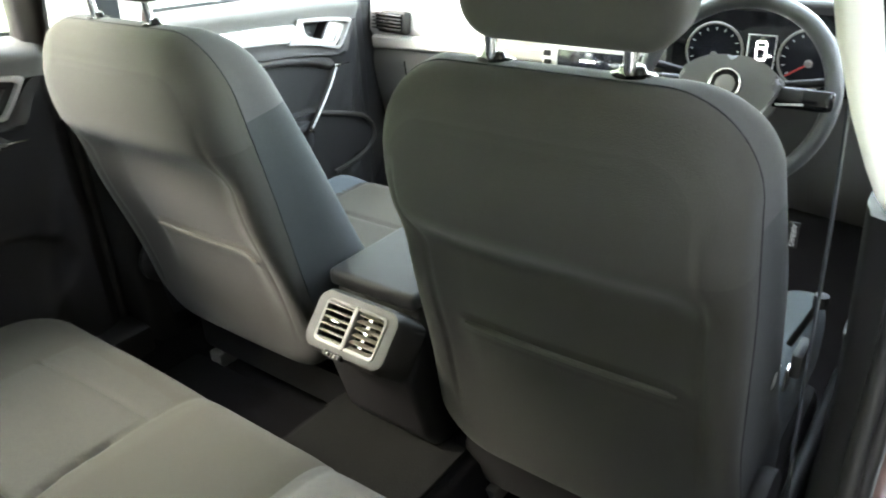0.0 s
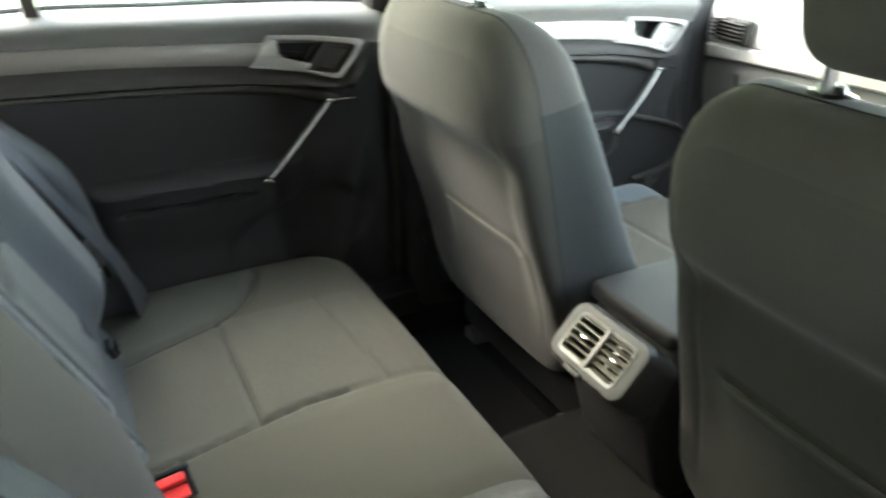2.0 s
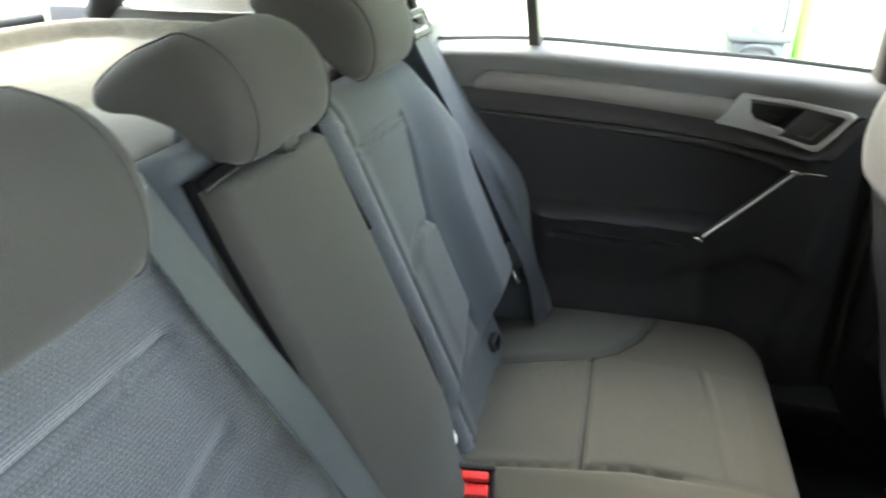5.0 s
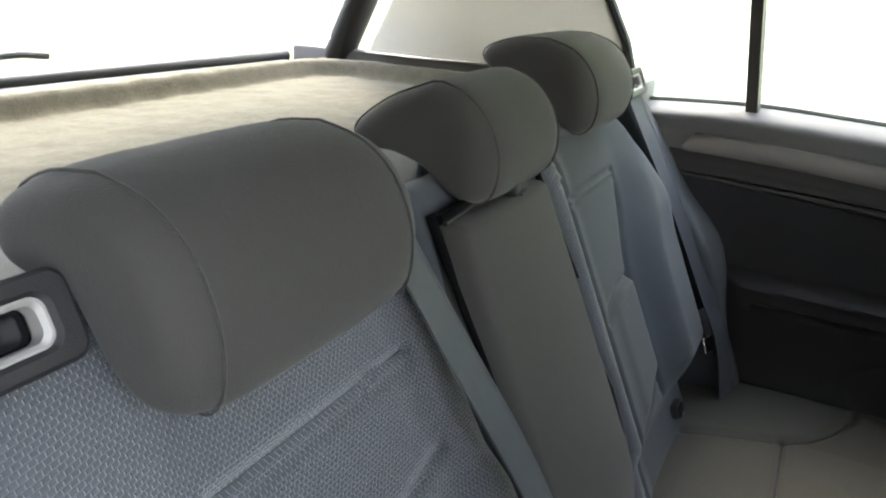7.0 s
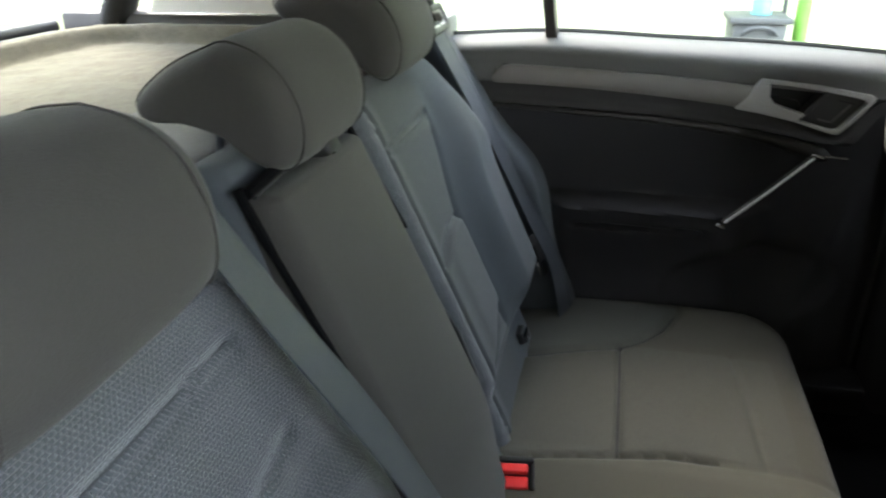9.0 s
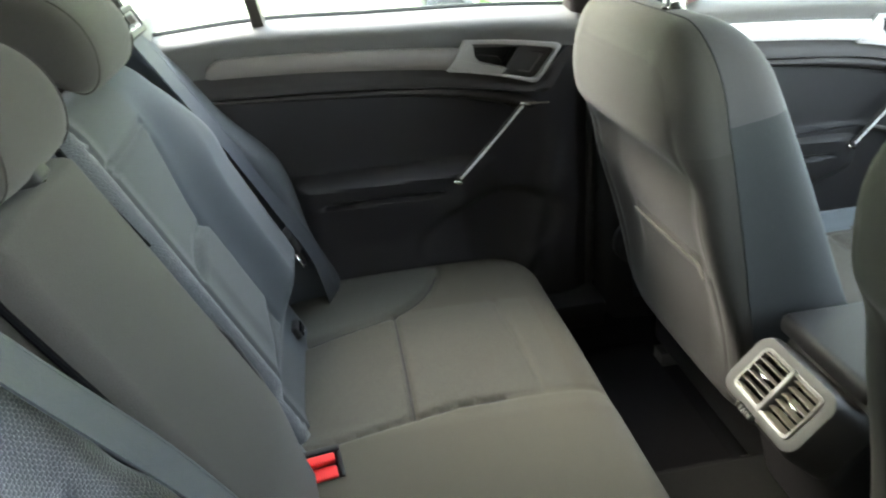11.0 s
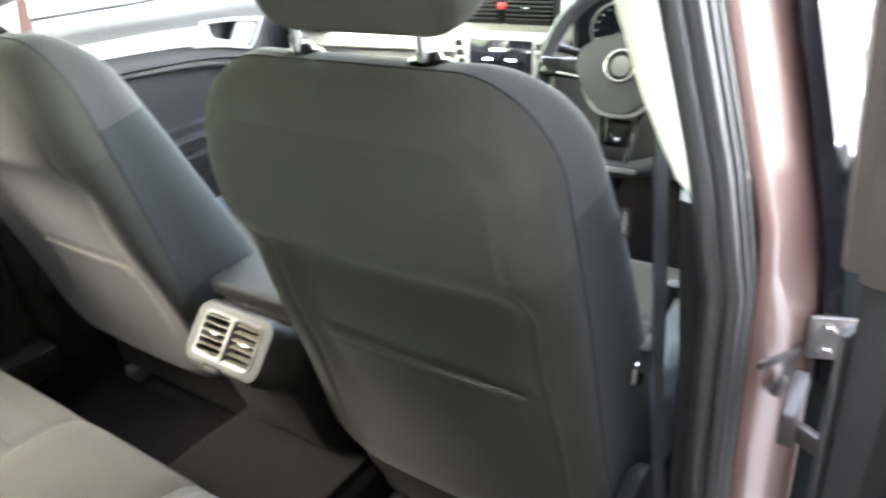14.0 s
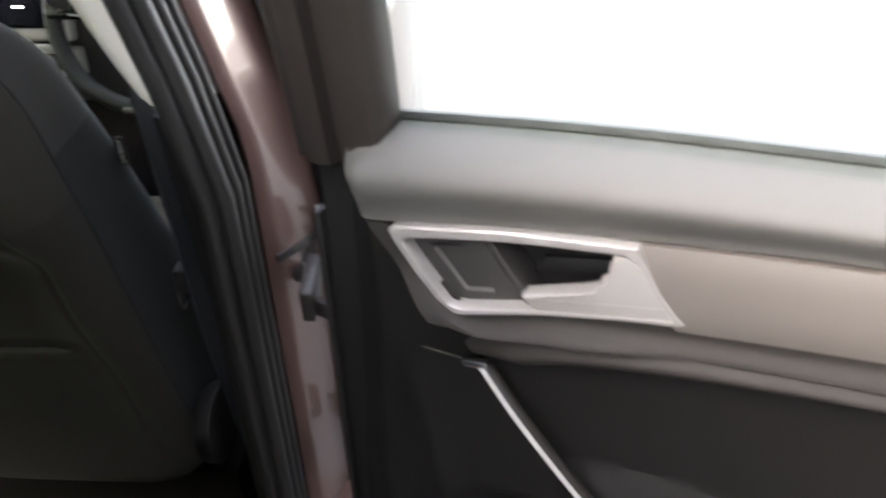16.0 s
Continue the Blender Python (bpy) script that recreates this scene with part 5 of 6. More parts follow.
rear_headrest(0.014, -0.834, 1.062, 0.104, "low dark cloth headrest over the middle seat", 0.94, 0.34)
rear_headrest(-0.357, -0.852, 1.078, 0.118, "low dark cloth headrest on the far rear seat")


# ---- belts and buckles ----
def belt(name, pts, sides, label, width=0.047):
    b = thing(name, pts[-1], label=label, category="seat belt", group="seat belts")
    n = 40
    P, S = spline(pts, n), spline(sides, n)
    part("webbing", ribbon(P, S, width), BELT, b)
    U = S / np.linalg.norm(S, axis=1)[:, None]
    for e in (-1, 1):
        part("selvedge", ribbon(P + e * U * (width / 2 - 0.002), S, 0.004, 0.0022), BELT, b, "thicker woven belt edge")
    return b


lb = belt("seat_belt", [(-0.550, -0.800, 1.085), (-0.550, -0.735, 0.970), (-0.550, -0.680, 0.870), (-0.550, -0.615, 0.745), (-0.550, -0.572, 0.655), (-0.553, -0.550, 0.55)],
          [(1, -0.3, 0.1)] * 3 + [(1, -0.35, 0)] * 3, "black belt hanging down beside the far backrest")
part("tongue", join(rbox((0.06, 0.006, 0.02), 0.003, 2, pose(-0.532, -0.610, 0.715, 25, 0, -15)), rbox((0.05, 0.012, 0.035), 0.004, 2, pose(-0.536, -0.602, 0.690, 25, 0, -15))), BLACK, lb, "black belt tongue")
part("tongue_plate", rbox((0.022, 0.003, 0.03), 0.001, 1, pose(-0.520, -0.596, 0.662, 20, 0, -15)), CHROME, lb, "steel tongue plate")
belt("seat_belt", [(0.228, -0.815, 1.075), (0.237, -0.728, 0.965), (0.226, -0.664, 0.865), (0.204, -0.620, 0.765), (0.168, -0.582, 0.645), (0.130, -0.548, 0.55)],
     [(1, 0.15, 0.1)] * 3 + [(1, 0.2, 0.12)] * 2 + [(1, 0.3, 0.2)], "dark belt lying slantwise over the middle backrest", 0.056)


def buckle(x, y, z, rz, label):
    b = thing("belt_buckle", (x, y, z - 0.05), label=label, category="belt buckle", group="belt buckles")
    at = pose(x, y, z, 28, 0, rz)
    part("body", rbox((0.066, 0.040, 0.085), 0.008, 3, at @ pose(0, 0, -0.030)), BLACK, b)
    part("shroud", join(rbox((0.066, 0.008, 0.034), 0.003, 2, at @ pose(0, 0.019, 0.012)), rbox((0.007, 0.040, 0.030), 0.003, 2, at @ pose(-0.030, 0, 0.008)), rbox((0.007, 0.040, 0.030), 0.003, 2, at @ pose(0.030, 0, 0.008))), BLACK, b, "black rim round the button")
    part("button", rbox((0.050, 0.017, 0.014), 0.003, 3, at @ pose(0, -0.010, 0.015)), RED, b, "red release button")
    part("tongue_gate", rbox((0.050, 0.012, 0.016), 0.003, 3, at @ pose(0, 0.008, 0.019)), RED, b, "red rim behind the tongue slot")
    return b


buckle(-0.076, -0.586, 0.556, 98, "black belt buckle with red button between cushion and backrest")
solid("care_label", rbox((0.012, 0.002, 0.03), 0, 1, pose(-0.125, -0.622, 0.60, 20, 15, 10)), WHITEP, label="small white label by the belt buckle", category="label")
for x, dy in ((-0.395, 0.014), (0.20, 0), (0.44, 0)):
    iso = thing("isofix_guide", (x, -0.61, 0.56), label="dark plastic child seat anchor slot in the backrest foot", category="anchor slot", group="anchor slots")
    part("funnel", rbox((0.038, 0.02, 0.022), 0.005, 3, pose(x, -0.630 + dy, 0.590, 20)), BLACK, iso)
    part("lid", rbox((0.030, 0.004, 0.016), 0.002, 2, pose(x, -0.619 + dy, 0.592, 20)), GLOSS, iso)
    part("mark", rbox((0.008, 0.001, 0.006), 0, 1, pose(x - 0.004, -0.6165 + dy, 0.588, 20)), WHITEP, iso)
# belt guide on the middle backrest
bg = thing("belt_guide", (0.02, -0.79, 1.03), label="black belt guide clip on top of the middle backrest", category="belt guide")
part("clip", rbox((0.032, 0.03, 0.026), 0.006, 3, pose(0.024, -0.776, 1.044, 25)), BLACK, bg)
part("hook", rbox((0.010, 0.016, 0.040), 0.003, 2, pose(0.022, -0.768, 1.030, 25)), GLOSS, bg)
part("rail", tube([(0.155, -0.785, 1.035), (0.06, -0.788, 1.04), (-0.07, -0.79, 1.04)], 0.0035, 8), SEAM, bg, "dark gap strip along the backrest top")

# driver's belt at the pillar
db_ = belt("seat_belt", [(0.600, 0.09, 1.15), (0.611, 0.09, 0.98), (0.617, 0.09, 0.85), (0.624, 0.09, 0.68), (0.635, 0.12, 0.40)], [(-0.10, 1, 0)] * 5, "black front belt hanging beside the centre pillar")
part("tongue", rbox((0.012, 0.045, 0.03), 0.004, 2, pose(0.612, 0.09, 0.77)), BLACK, db_, "black belt tongue")
part("tongue_plate", rbox((0.003, 0.022, 0.03), 0.001, 1, pose(0.604, 0.085, 0.745)), CHROME, db_, "steel tongue plate")
belt("seat_belt", [(-0.60, 0.09, 1.15), (-0.615, 0.085, 0.95), (-0.625, 0.09, 0.75), (-0.63, 0.10, 0.55), (-0.635, 0.12, 0.40)], [(0.3, 1, 0)] * 5, "black front passenger belt at the far pillar")

# ---- centre console ----
co = thing("centre_console", (0, 0.2, 0.36), label="black centre console with silver rear air vents", category="console")
body = [(0.045, 0.540), (0.095, 0.655), (0.105, 0.666), (0.50, 0.668), (0.85, 0.62), (0.85, 0.36), (0.115, 0.36), (0.085, 0.40)]
part("body", prism(body, -0.098, 0.092, "x", 0.014, 3), BLACK, co, "black plastic console body")
part("armrest_lid", rbox((0.180, 0.40, 0.030), 0.010, 3, pose(-0.001, 0.268, 0.672)), BLACK, co, "black padded armrest lid")


def face(u, w, d):
    """A place on the tilted vent face: u across, w up, d out of it."""
    return Matrix.Translation((0.010, 0.017, 0.630)) @ Matrix.Rotation(radians(-42), 4, "X") @ Vector((u, -d, w))


def face_m(u, w, d, rx=0):
    return Matrix.Translation((0.010, 0.017, 0.630)) @ Matrix.Rotation(radians(-42), 4, "X") @ Matrix.Translation((u, -d, w)) @ Matrix.Rotation(radians(rx), 4, "X")


def frame_ring(a, b, r, ia, ib, ir, d0, d1, slope=0.006):
    """A rounded rectangular frame: outer half sizes a, b; inner ia, ib."""
    def rr(a, b, r, n=10):
        out = []
        for cx, cz, s in ((a - r, b - r, 0), (-a + r, b - r, 90), (-a + r, -b + r, 180), (a - r, -b + r, 270)):
            for k in range(n):
                t = radians(s + 90 * k / (n - 1))
                out.append((cx + r * math.cos(t), cz + r * math.sin(t)))
        return out
    rings = [[(x, z, d0) for x, z in rr(a, b, r)], [(x, z, d1 - slope) for x, z in rr(a - 0.001, b - 0.001, r)], [(x, z, d1 - 0.001) for x, z in rr(a - 0.006, b - 0.006, r - 0.003)],
             [(x, z, d1) for x, z in rr((a + ia) / 2, (b + ib) / 2, (r + ir) / 2)], [(x, z, d1 - 0.001) for x, z in rr(ia + 0.0015, ib + 0.0015, ir)], [(x, z, d1 - 0.004) for x, z in rr(ia, ib, ir)], [(x, z, d0) for x, z in rr(ia, ib, ir)]]
    V = [tuple(face(*p)) for ring in rings for p in ring]
    n = len(rings[0])
    F = []
    for i in range(len(rings)):
        j = (i + 1) % len(rings)
        for k in range(n):
            F.append((i * n + k, i * n + (k + 1) % n, j * n + (k + 1) % n, j * n + k))
    return V, F


va = part("vent_frame", frame_ring(0.086, 0.052, 0.024, 0.060, 0.033, 0.009, -0.06, 0.012, 0.012), BEZEL, co, "silver-grey vent frame")
part("vent_edge", frame_ring(0.0630, 0.0360, 0.010, 0.059, 0.032, 0.008, 0.0, 0.0138, 0.002), VENT_TRIM, va, "bright inner edge of the vents")
part("vent_back", rbox((0.134, 0.004, 0.07), 0, 1, face_m(0, 0, -0.032)), GLOSS, va)
part("vent_bar", rbox((0.010, 0.022, 0.072), 0.003, 3, face_m(0, 0, 0.004)), VENT_TRIM, va, "silver bar between the vents")
for s in (-1, 1):
    for k in range(6):
        part("louvre", rbox((0.055, 0.010, 0.0022), 0.0008, 2, face_m(s * 0.0335, -0.0275 + 0.011 * k, 0.0065, 35 if s > 0 else 15)), SLAT, va, "grey louvre")
    for k in range(3):
        part("fin", rbox((0.0016, 0.018, 0.064), 0.0004, 1, face_m(s * 0.0355 - 0.018 + 0.018 * k, 0, -0.020)), BLACK, va)
    part("vent_tab", rbox((0.019, 0.010, 0.003), 0.0012, 2, face_m(s * 0.0335, 0.002, 0.009, 15)), CHROME, va, "chrome vent tab")
part("thumbwheel", rbox((0.040, 0.012, 0.010), 0.004, 3, face_m(-0.012, -0.0475, 0.010)), BLACK, va, "ribbed thumb wheel")
for k in range(5):
    part("rib", rbox((0.003, 0.004, 0.007), 0.0008, 1, face_m(-0.026 + 0.007 * k, -0.0475, 0.0165)), VENT_TRIM, va)

# ---- dashboard ----
ds = thing("dashboard", (0, 1.0, 0.5), label="grey dashboard with silver decor strip and air vents", category="dashboard")


def dash_loft(x0, x1, prof, n=60):
    xs = np.linspace(x0, x1, n)
    V, F = [], []
    k = len(prof)
    for x in xs:
        c = 0.06 * (x / 0.72) ** 2
        for y, z in prof:
            V.append((x, y - c, z))
    for i in range(n - 1):
        for j in range(k):
            F.append((i * k + j, i * k + (j + 1) % k, (i + 1) * k + (j + 1) % k, (i + 1) * k + j))
    F += [tuple(range(k))[::-1], tuple((n - 1) * k + j for j in range(k))]
    return V, F


part("upper_pad", dash_loft(-0.70, 0.70, [(0.955, 0.868), (0.945, 0.885), (0.955, 0.955), (0.985, 0.985), (1.05, 1.0), (1.2, 0.985), (1.2, 0.85), (1.0, 0.85)]), DASH, ds, "grey padded upper dashboard")
part("decor_strip", dash_loft(-0.69, 0.10, [(0.944, 0.832), (0.938, 0.838), (0.936, 0.862), (0.944, 0.868), (1.0, 0.866), (1.0, 0.834)]), DECOR, ds, "bright satin decor strip")
part("lower_panel", dash_loft(-0.70, 0.70, [(0.955, 0.832), (0.948, 0.80), (0.955, 0.74), (0.985, 0.62), (1.08, 0.52), (1.18, 0.52), (1.18, 0.85)]), SOFT, ds, "black lower dashboard and glovebox")
part("glovebox_gap", tube([(-0.60, 0.905, 0.80), (-0.60, 0.92, 0.70), (-0.2, 0.955, 0.70), (-0.2, 0.938, 0.80)], 0.0025, 6), GLOSS, ds)


def air_vent(cx, cy, cz, w, h, n, rz=0.0):
    m = pose(cx, cy, cz, -8, 0, rz)
    m = m @ Matrix.Translation((0, 0.010, 0))
    v0 = part("air_vent", rbox((w + 0.016, 0.026, h + 0.016), 0.008, 3, m), BEZEL, ds, "silver framed air vent")
    part("cavity", rbox((w, 0.004, h), 0.001, 1, m @ Matrix.Translation((0, -0.0155, 0))), GLOSS, v0)
    for k in range(n):
        part("louvre", rbox((w - 0.004, 0.010, 0.0026), 0.0006, 1, m @ pose(0, -0.020, -h / 2 + h * (k + 0.5) / n, 15)), BEZEL, v0)
    part("tab", rbox((0.016, 0.012, 0.006), 0.002, 2, m @ Matrix.Translation((0, -0.027, 0))), CHROME, v0)


air_vent(-0.635, 0.895, 0.905, 0.115, 0.045, 5, -8)
air_vent(-0.115, 0.935, 0.940, 0.115, 0.055, 6)
air_vent(0.018, 0.935, 0.940, 0.115, 0.055, 6)
air_vent(0.640, 0.895, 0.905, 0.10, 0.045, 5, 8)
ra = part("radio_panel", rbox((0.25, 0.03, 0.13), 0.008, 3, pose(-0.05, 0.925, 0.825, -8)), STACK, ds, "silver radio surround")
part("screen", rbox((0.165, 0.004, 0.085), 0.003, 2, pose(-0.05, 0.909, 0.832, -8)), SCREEN, ra, "dark touch screen")
for k, (x, z, w) in enumerate(((0.0, 0.855, 0.05), (-0.03, 0.832, 0.03), (0.03, 0.832, 0.03), (0.0, 0.812, 0.10))):
    part("screen_mark", rbox((0.7 * w, 0.001, 0.004), 0, 1, pose(-0.05 + x, 0.905 - 0.14 * (z - 0.832), z, -8)), LIT, ra)
for s in (-1, 1):
    for k in range(4):
        part("key", rbox((0.020, 0.005, 0.014), 0.002, 2, pose(-0.05 + s * 0.105, 0.908 - 0.14 * (0.022 * k - 0.033), 0.799 + 0.022 * k, -8)), BLACK, ra)
part("climate_panel", rbox((0.25, 0.03, 0.06), 0.008, 3, pose(-0.05, 0.925, 0.715, -6)), STACK, ds)
part("climate_face", rbox((0.17, 0.004, 0.035), 0.003, 2, pose(-0.05, 0.909, 0.718, -6)), BLACK, ds)
for k in (-1, 0, 1):
    part("climate_knob", lathe([(0.016, 0), (0.016, 0.010), (0.013, 0.013), (0.001, 0.013)], 20, pose(-0.05 + 0.06 * k, 0.907, 0.718, 84)), DULL, ds)
part("hazard_button", rbox((0.020, 0.010, 0.014), 0.003, 2, pose(-0.048, 0.925, 0.945, -8)), REDP, ds, "red warning light button")
part("ashtray_edge", rbox((0.22, 0.006, 0.010), 0.003, 2, pose(-0.05, 0.906, 0.752, -6)), SATIN, ds)
# instrument cluster with hood
ic = part("instrument_hood", prism([(0.13, 0.985), (0.18, 1.012), (0.47, 1.012), (0.53, 0.985), (0.535, 0.835), (0.13, 0.835)], 0.90, 1.05, "y", 0.012, 3), BLACK, ds, "black instrument hood")
part("cluster_face", prism([(0.15, 0.972), (0.19, 0.990), (0.46, 0.990), (0.51, 0.972), (0.51, 0.845), (0.15, 0.845)], 0.893, 0.899, "y"), GLOSS, ic)
for gx, kind in ((0.238, 0), (0.418, 1)):
    part("gauge_ring", tube([(gx + 0.056 * math.cos(a), 0.888, 0.908 + 0.056 * math.sin(a)) for a in np.linspace(0, 2 * math.pi, 48, endpoint=False)], 0.0026, 8, True), DULL, ic, "silver gauge ring")
    part("dial", lathe([(0.001, 0), (0.053, 0), (0.053, 0.002), (0.001, 0.002)], 40, pose(gx, 0.892, 0.908, 90)), SCREEN, ic, "black dial")
    part("hub", lathe([(0.001, 0), (0.0075, 0), (0.006, 0.005), (0.001, 0.005)], 20, pose(gx, 0.889, 0.900, 90)), DULL, ic)
    for k in range(13):
        a = radians(220 - 260 * k / 12)
        part("tick", rbox((0.0055, 0.0006, 0.0016), 0, 1, Matrix.Translation((gx + 0.047 * math.cos(a), 0.8885, 0.908 + 0.045 * math.sin(a))) @ Matrix.Rotation(-a, 4, "Y")), WHITEP, ic)
    a = radians(215)
    part("needle", rbox((0.046, 0.0012, 0.0028), 0.0003, 1, Matrix.Translation((gx + 0.024 * math.cos(a), 0.886, 0.900 + 0.024 * math.sin(a))) @ Matrix.Rotation(-a, 4, "Y")), REDP, ic, "red needle")
part("display", rbox((0.052, 0.003, 0.062), 0.002, 2, pose(0.329, 0.890, 0.916)), SCREEN, ic, "small black display")
part("display_edge", tube([(0.329 + x, 0.888, 0.916 + z) for x, z in ((-0.026, -0.031), (0.026, -0.031), (0.026, 0.031), (-0.026, 0.031))], 0.0013, 5, True), WHITEP, ic)
for (x, z, w, h) in ((0, 0.016, 0.016, 0.003), (-0.009, 0.0, 0.002, 0.03), (0.009, 0.0, 0.002, 0.03), (0, -0.018, 0.018, 0.003), (0, 0.004, 0.015, 0.003), (0.014, -0.010, 0.010, 0.003)):
    part("display_mark", rbox((w, 0.0008, h), 0, 1, pose(0.329 + x, 0.8875, 0.918 + z)), LIT, ic)

# steering wheel
WM = pose(0.319, 0.751, 0.863, -24)
sw = thing("steering_wheel", (0.319, 0.751, 0.70), label="black leather steering wheel with silver trim", category="steering wheel")
part("rim", tube([(0.174 * math.cos(a), 0, 0.174 * math.sin(a) * (1 if math.sin(a) > -0.8 else 0.98)) for a in np.linspace(0, 2 * math.pi, 72, endpoint=False)], 0.0155, 12, True), surface("wheel_leather", (0.035, 0.036, 0.036), 0.42, var=0.12, grain=0.4, grain_scale=700), sw, "black leather rim", m=WM)
hub_poly = spline([(0, 0.064), (0.045, 0.058), (0.082, 0.036), (0.090, 0.012), (0.072, -0.028), (0.042, -0.064), (0, -0.073), (-0.042, -0.064), (-0.072, -0.028), (-0.090, 0.012), (-0.082, 0.036), (-0.045, 0.058), (0, 0.064)], 48)[:-1]
part("airbag_cover", prism(hub_poly, -0.045, 0.02, "y", 0.012, 4), SOFT, sw, "grey airbag cover", m=WM)
part("hub_trim", tube(spline([(-0.080, -0.036, -0.005), (-0.062, -0.036, -0.045), (-0.03, -0.036, -0.074), (0.03, -0.036, -0.074), (0.062, -0.036, -0.045), (0.080, -0.036, -0.005)], 30), 0.0035, 8), SATIN, sw, "silver trim round the hub", m=WM)
for s in (-1, 1):
    part("spoke", rbox((0.115, 0.022, 0.038), 0.008, 3, pose(s * 0.122, -0.010, 0.004)), GLOSS, sw, "gloss black spoke", m=WM)
    part("spoke_switch", rbox((0.040, 0.008, 0.024), 0.004, 3, pose(s * 0.108, -0.022, 0.007)), BLACK, sw, "black switch pad", m=WM)
    part("switch_edge", rbox((0.046, 0.006, 0.0035), 0.0012, 2, pose(s * 0.110, -0.023, -0.010, 0, -s * 6)), SATIN, sw, "silver edge under the switches", m=WM)
    part("lower_spoke", rbox((0.010, 0.014, 0.115), 0.004, 2, pose(s * 0.030, -0.006, -0.120, 0, s * 8)), GLOSS, sw, "gloss black lower spoke", m=WM)
part("lower_insert", rbox((0.05, 0.012, 0.05), 0.006, 2, pose(0, -0.004, -0.105)), GLOSS, sw, m=WM)
part("lower_edge", rbox((0.10, 0.010, 0.010), 0.004, 2, pose(0, -0.014, -0.172)), DULL, sw, m=WM)
part("badge", lathe([(0.001, 0), (0.030, 0), (0.030, 0.003), (0.026, 0.005), (0.001, 0.005)], 36, pose(0, -0.046, 0.008, 90)), BLACK, sw, "round black badge field", m=WM)
part("badge_ring", tube([(0.027 * math.cos(a), -0.052, 0.008 + 0.027 * math.sin(a)) for a in np.linspace(0, 2 * math.pi, 40, endpoint=False)], 0.0026, 8, True), CHROME, sw, m=WM)
part("badge_dome", lathe([(0.018, 0), (0.013, 0.002), (0.001, 0.0025)], 24, pose(0, -0.051, 0.008, 90)), DULL, sw, "plain bright badge centre", m=WM)
part("column", tube([(0.32, 0.76, 0.875), (0.32, 0.93, 0.80)], 0.045, 18), BLACK, sw, "black steering column cover")
for s in (-1, 1):
    part("stalk", tube(spline([(0.32 + s * 0.04, 0.80, 0.87), (0.32 + s * 0.12, 0.80, 0.885), (0.32 + s * 0.20, 0.795, 0.90)], 14), 0.008, 8), BLACK, sw, "black stalk")

# gear lever on the console
gs = thing("gear_lever", (0.0, 0.62, 0.66), label="black gear lever with bright top on the console", category="gear lever")
part("boot", lathe([(0.05, 0), (0.045, 0.02), (0.03, 0.05), (0.015, 0.07), (0.001, 0.07)], 24, pose(0, 0.62, 0.655)), BLACK, gs)
part("knob", lathe([(0.012, 0), (0.02, 0.02), (0.024, 0.045), (0.02, 0.06), (0.001, 0.064)], 24, pose(0, 0.62, 0.72)), GLOSS, gs)

# ---- yard: things outside the windows ----
bn = thing("storage_bin", (-4.3, 0.32, 0), label="grey plastic storage bin standing by the white wall", category="bin")
part("tub", prism([(0.18, 0.0), (0.46, 0.0), (0.48, 0.62), (0.16, 0.62)], -4.55, -4.2, "x", 0.02), BIN, bn)
part("lid", rbox((0.40, 0.36, 0.04), 0.012, 2, pose(-4.37, 0.32, 0.64)), BIN, bn, "grey lid")
part("handle", tube(spline([(-4.19, 0.22, 0.56), (-4.16, 0.27, 0.60), (-4.16, 0.37, 0.60), (-4.19, 0.42, 0.56)], 12), 0.012, 8), BIN, bn)
bx = thing("water_can", (-4.36, 0.33, 0.66), label="small teal and white can on the bin lid", category="can")
part("body", lathe([(0.06, 0), (0.062, 0.10), (0.04, 0.13), (0.02, 0.14), (0.001, 0.14)], 20, pose(-4.36, 0.34, 0.661)), surface("teal_plastic", (0.10, 0.42, 0.45), 0.4), bx)
part("cap", lathe([(0.02, 0), (0.02, 0.03), (0.001, 0.03)], 14, pose(-4.36, 0.34, 0.80)), WHITEP, bx)
gp_ = thing("green_post", (-4.4, 0.59, 0), label="lime green painted post at the wall", category="post")
part("pole", tube([(-4.4, 0.59, 0.0), (-4.4, 0.59, 2.6)], 0.045, 16), GREEN, gp_)
part("foot", lathe([(0.09, 0), (0.09, 0.02), (0.05, 0.04), (0.001, 0.04)], 20, pose(-4.4, 0.59, 0)), GREEN, gp_)
dp = thing("downpipe", (-4.45, 0.49, 0), label="thin grey downpipe beside the post", category="pipe")
part("pipe", tube([(-4.45, 0.49, 0), (-4.45, 0.49, 2.8)], 0.016, 10), BIN, dp)
ch = thing("hanging_lock", (-5.13, 1.42, 0.5), label="dark padlock and chain hanging on the wall", category="padlock")
part("body", rbox((0.03, 0.06, 0.05), 0.008, 2, pose(-5.13, 1.44, 0.50)), BLACK, ch)
for k in range(4):
    part("link", tube([(-5.13, 1.44 + 0.014 * math.cos(a), 0.555 + 0.035 * k + 0.02 * math.sin(a)) for a in np.linspace(0, 2 * math.pi, 14, endpoint=False)], 0.004, 6, True), STEEL, ch)
cr = thing("garden_crate", (-4.3, 2.05, 0), label="dark red wooden crate on the yard floor", category="crate")
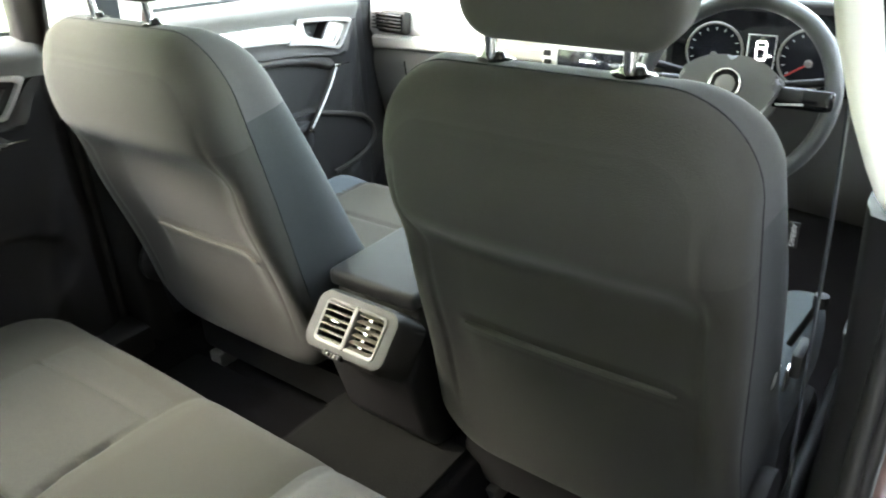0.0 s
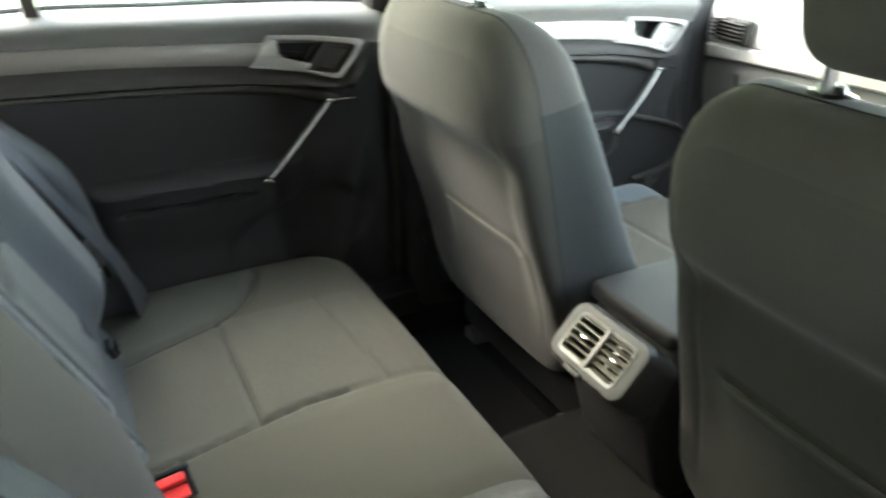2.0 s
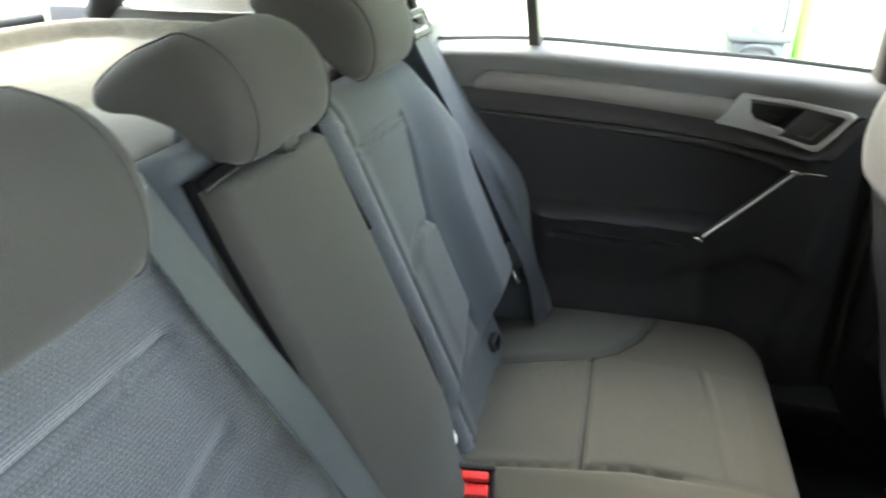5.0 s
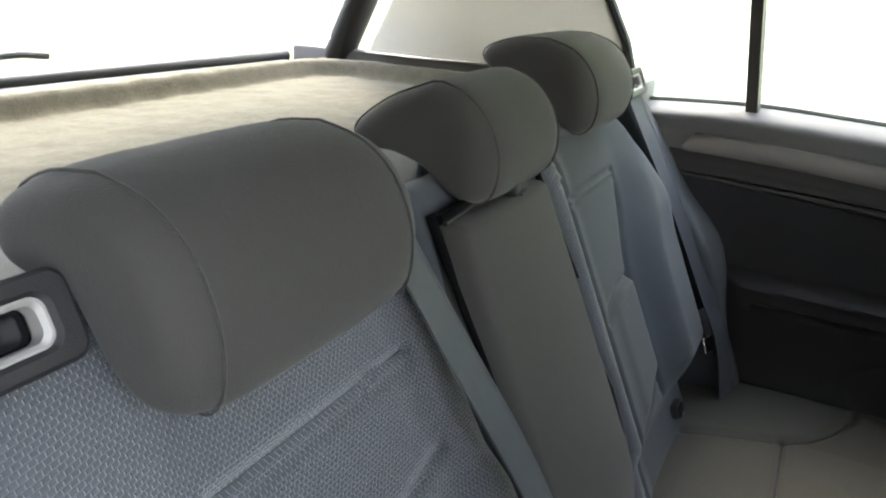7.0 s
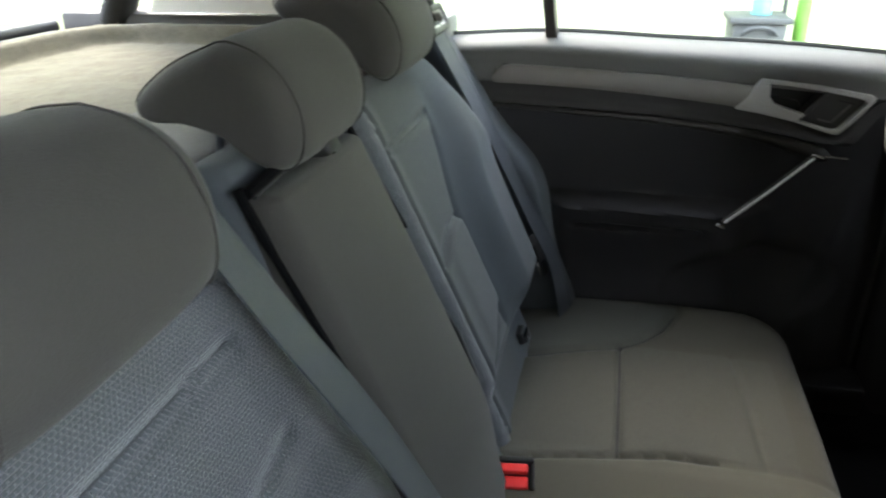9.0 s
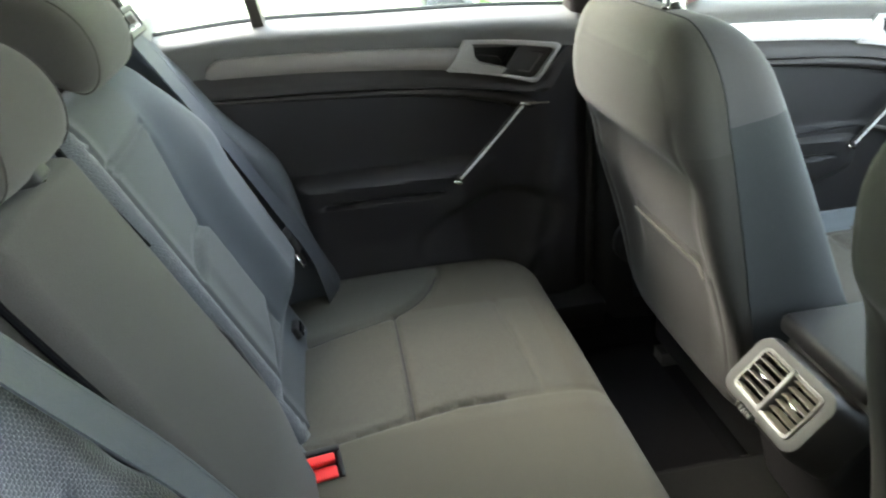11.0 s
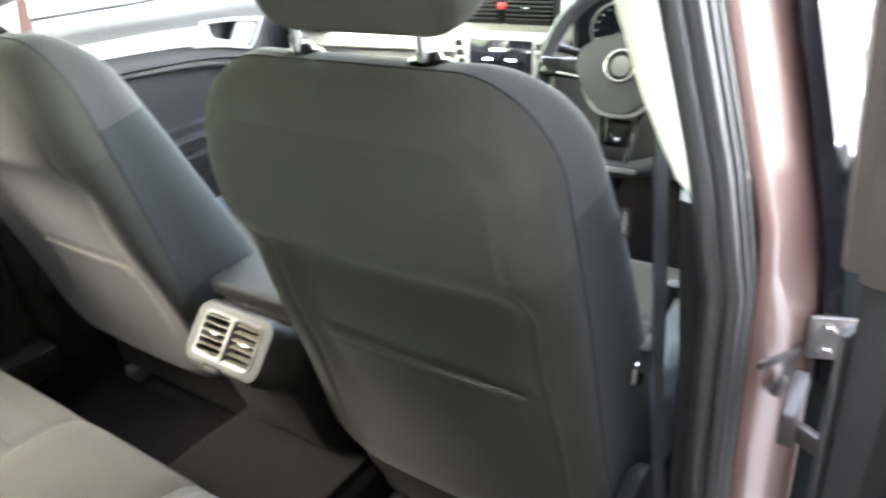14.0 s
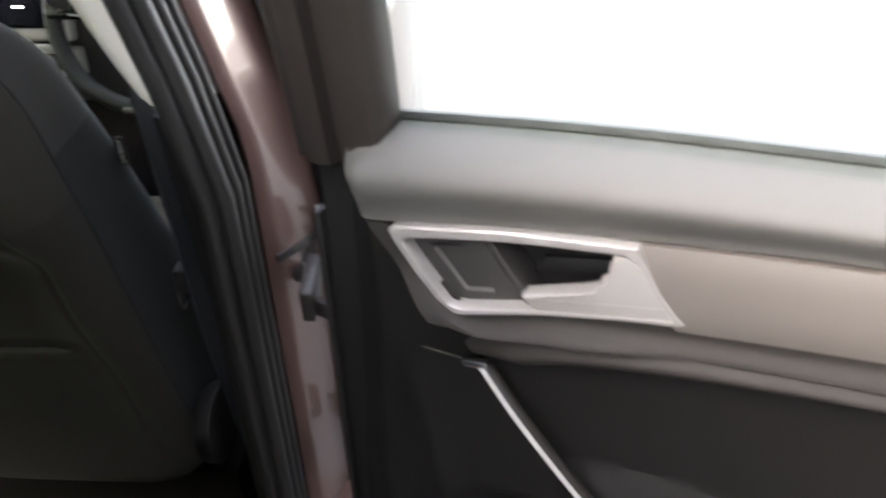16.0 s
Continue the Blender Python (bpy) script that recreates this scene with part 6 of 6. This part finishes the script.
for k in range(3):
    part("slat", box(-4.5, -4.1, 1.86, 1.885, 0.02 + 0.14 * k, 0.13 + 0.14 * k, 0.004), surface("red_wood", (0.16, 0.035, 0.03), 0.7, var=0.3, scale=15), cr)
    part("slat", box(-4.5, -4.1, 2.225, 2.25, 0.02 + 0.14 * k, 0.13 + 0.14 * k, 0.004), bpy.data.materials["red_wood"], cr)
    part("slat", box(-4.10, -4.08, 1.86, 2.25, 0.02 + 0.14 * k, 0.13 + 0.14 * k, 0.004), bpy.data.materials["red_wood"], cr)
    part("slat", box(-4.52, -4.50, 1.86, 2.25, 0.02 + 0.14 * k, 0.13 + 0.14 * k, 0.004), bpy.data.materials["red_wood"], cr)
part("bottom", box(-4.5, -4.1, 1.86, 2.25, 0.0, 0.02), bpy.data.materials["red_wood"], cr)

# white car parked ahead along the wall
wc = thing("parked_car", (-4.9, 5.2, 0), label="white car parked along the yard wall", category="car")
sil = [(3.10, 0.25), (3.05, 0.55), (3.15, 0.80), (3.9, 0.92), (4.5, 1.38), (5.9, 1.44), (6.7, 1.0), (7.1, 0.95), (7.15, 0.3)]
low = [(7.15, 0.25), (6.75, 0.25)]
arch = [(3.85 + 0.36 * math.cos(a), 0.30 + 0.36 * math.sin(a)) for a in np.linspace(math.pi, 0, 13)]
arch2 = [(6.40 + 0.36 * math.cos(a), 0.30 + 0.36 * math.sin(a)) for a in np.linspace(0, math.pi, 13)]
part("body", prism([*sil, (7.1, 0.24), *arch2, *[(y, z) for y, z in arch[::-1]]], -5.9, -4.32, "x", 0.03, 2), CARW, wc, "white painted car body")
for y in (3.85, 6.40):
    w_ = part("wheel", lathe([(0.001, 0), (0.30, 0), (0.315, 0.03), (0.315, 0.17), (0.30, 0.20), (0.21, 0.195), (0.001, 0.195)], 36, pose(-4.53, y, 0.315, 0, 90)), RUBBER, wc, "black tyre")
    part("wheel_cover", lathe([(0.001, 0), (0.285, 0), (0.285, 0.006), (0.20, 0.014), (0.001, 0.018)], 36, pose(-4.335, y, 0.315, 0, 90)), CARW, w_, "white wheel cover")
    part("arch_trim", tube([(-4.315, y + 0.365 * math.cos(a), 0.30 + 0.365 * math.sin(a)) for a in np.linspace(0, math.pi, 20)], 0.016, 8), BLACK, wc)
part("side_window", prism([(4.35, 0.98), (4.75, 1.33), (5.8, 1.37), (6.3, 1.02)], -4.33, -4.316, "x"), GLOSS, wc)

# outside mirror of the driver's door
mi = thing("door_mirror", (0.86, 0.86, 0.90), label="pale outside mirror on the driver's door", category="door mirror")
part("housing", move(pad(0.092, 0.050, 0.04, lambda X, Z: 0.06 + 0 * X, lambda X, Z: 0.012 + 0 * X, 2.5, 6, 16), pose(0.872, 0.85, 0.969, 0, -5)), DULL, mi, "pale grey housing")
part("mirror_glass", move(prism([(-0.083, -0.034), (-0.078, -0.039), (0.050, -0.032), (0.072, -0.018), (0.083, 0.010), (0.080, 0.036), (0.060, 0.043), (-0.078, 0.043), (-0.083, 0.038)], -0.0015, 0.0015, "z", 0.0005, 1), pose(0.872, 0.8375, 0.969, 86, -5, 4)), CHROME, mi, "mirror glass")
part("stalk", tube([(0.77, 0.87, 0.90), (0.83, 0.87, 0.92)], 0.02, 10), BLACK, mi)

# flowering pot plant on a thin stand ahead of the car
fp = thing("flower_stand", (0.19, 3.2, 0), label="pot plant with pink flowers on a thin white stand", category="pot plant")
part("stand", join(tube([(0.19, 3.2, 0.0), (0.19, 3.2, 0.16)], 0.012, 10), lathe([(0.09, 0), (0.09, 0.012), (0.02, 0.02), (0.001, 0.02)], 20, pose(0.19, 3.2, 0))), WHITEP, fp)
part("pot", lathe([(0.045, 0), (0.062, 0.09), (0.066, 0.09), (0.066, 0.10), (0.001, 0.098)], 24, pose(0.19, 3.2, 0.16)), BIN, fp, "small grey pot")
_rng = np.random.default_rng(5)


def leaf_blade(length, width):
    """A pointed leaf along +x, folded a little on its rib."""
    V, F = [], []
    for i in range(6):
        t = i / 5
        w = width * math.sin(math.pi * min(1, t * 0.9 + 0.08)) * (1 - 0.3 * t)
        sag = -0.25 * length * t * t
        V += [(t * length, -w, sag + 0.25 * w), (t * length, 0, sag), (t * length, w, sag + 0.25 * w)]
    for i in range(5):
        for k in (0, 1):
            F.append((i * 3 + k, i * 3 + k + 1, i * 3 + k + 4, i * 3 + k + 3))
    return V, F


for k in range(26):
    a, e = k * 2.4, 10 + 60 * _rng.random()
    part("leaf", leaf_blade(0.09 + 0.05 * _rng.random(), 0.018), LEAF, fp, m=pose(0.19, 3.2, 0.26 + 0.06 * _rng.random(), 0, -e, math.degrees(a)), fix=False)
for k in range(5):
    c = (0.19 + 0.05 * (_rng.random() - 0.5), 3.2 + 0.05 * (_rng.random() - 0.5), 0.44 + 0.09 * _rng.random())
    part("stem", tube([(0.19, 3.2, 0.26), c], 0.003, 6), LEAF, fp)
    for j in range(6):
        part("petal", leaf_blade(0.036, 0.014), PINK, fp, m=pose(*c, 0, -25, 60 * j + 20 * k), fix=False)
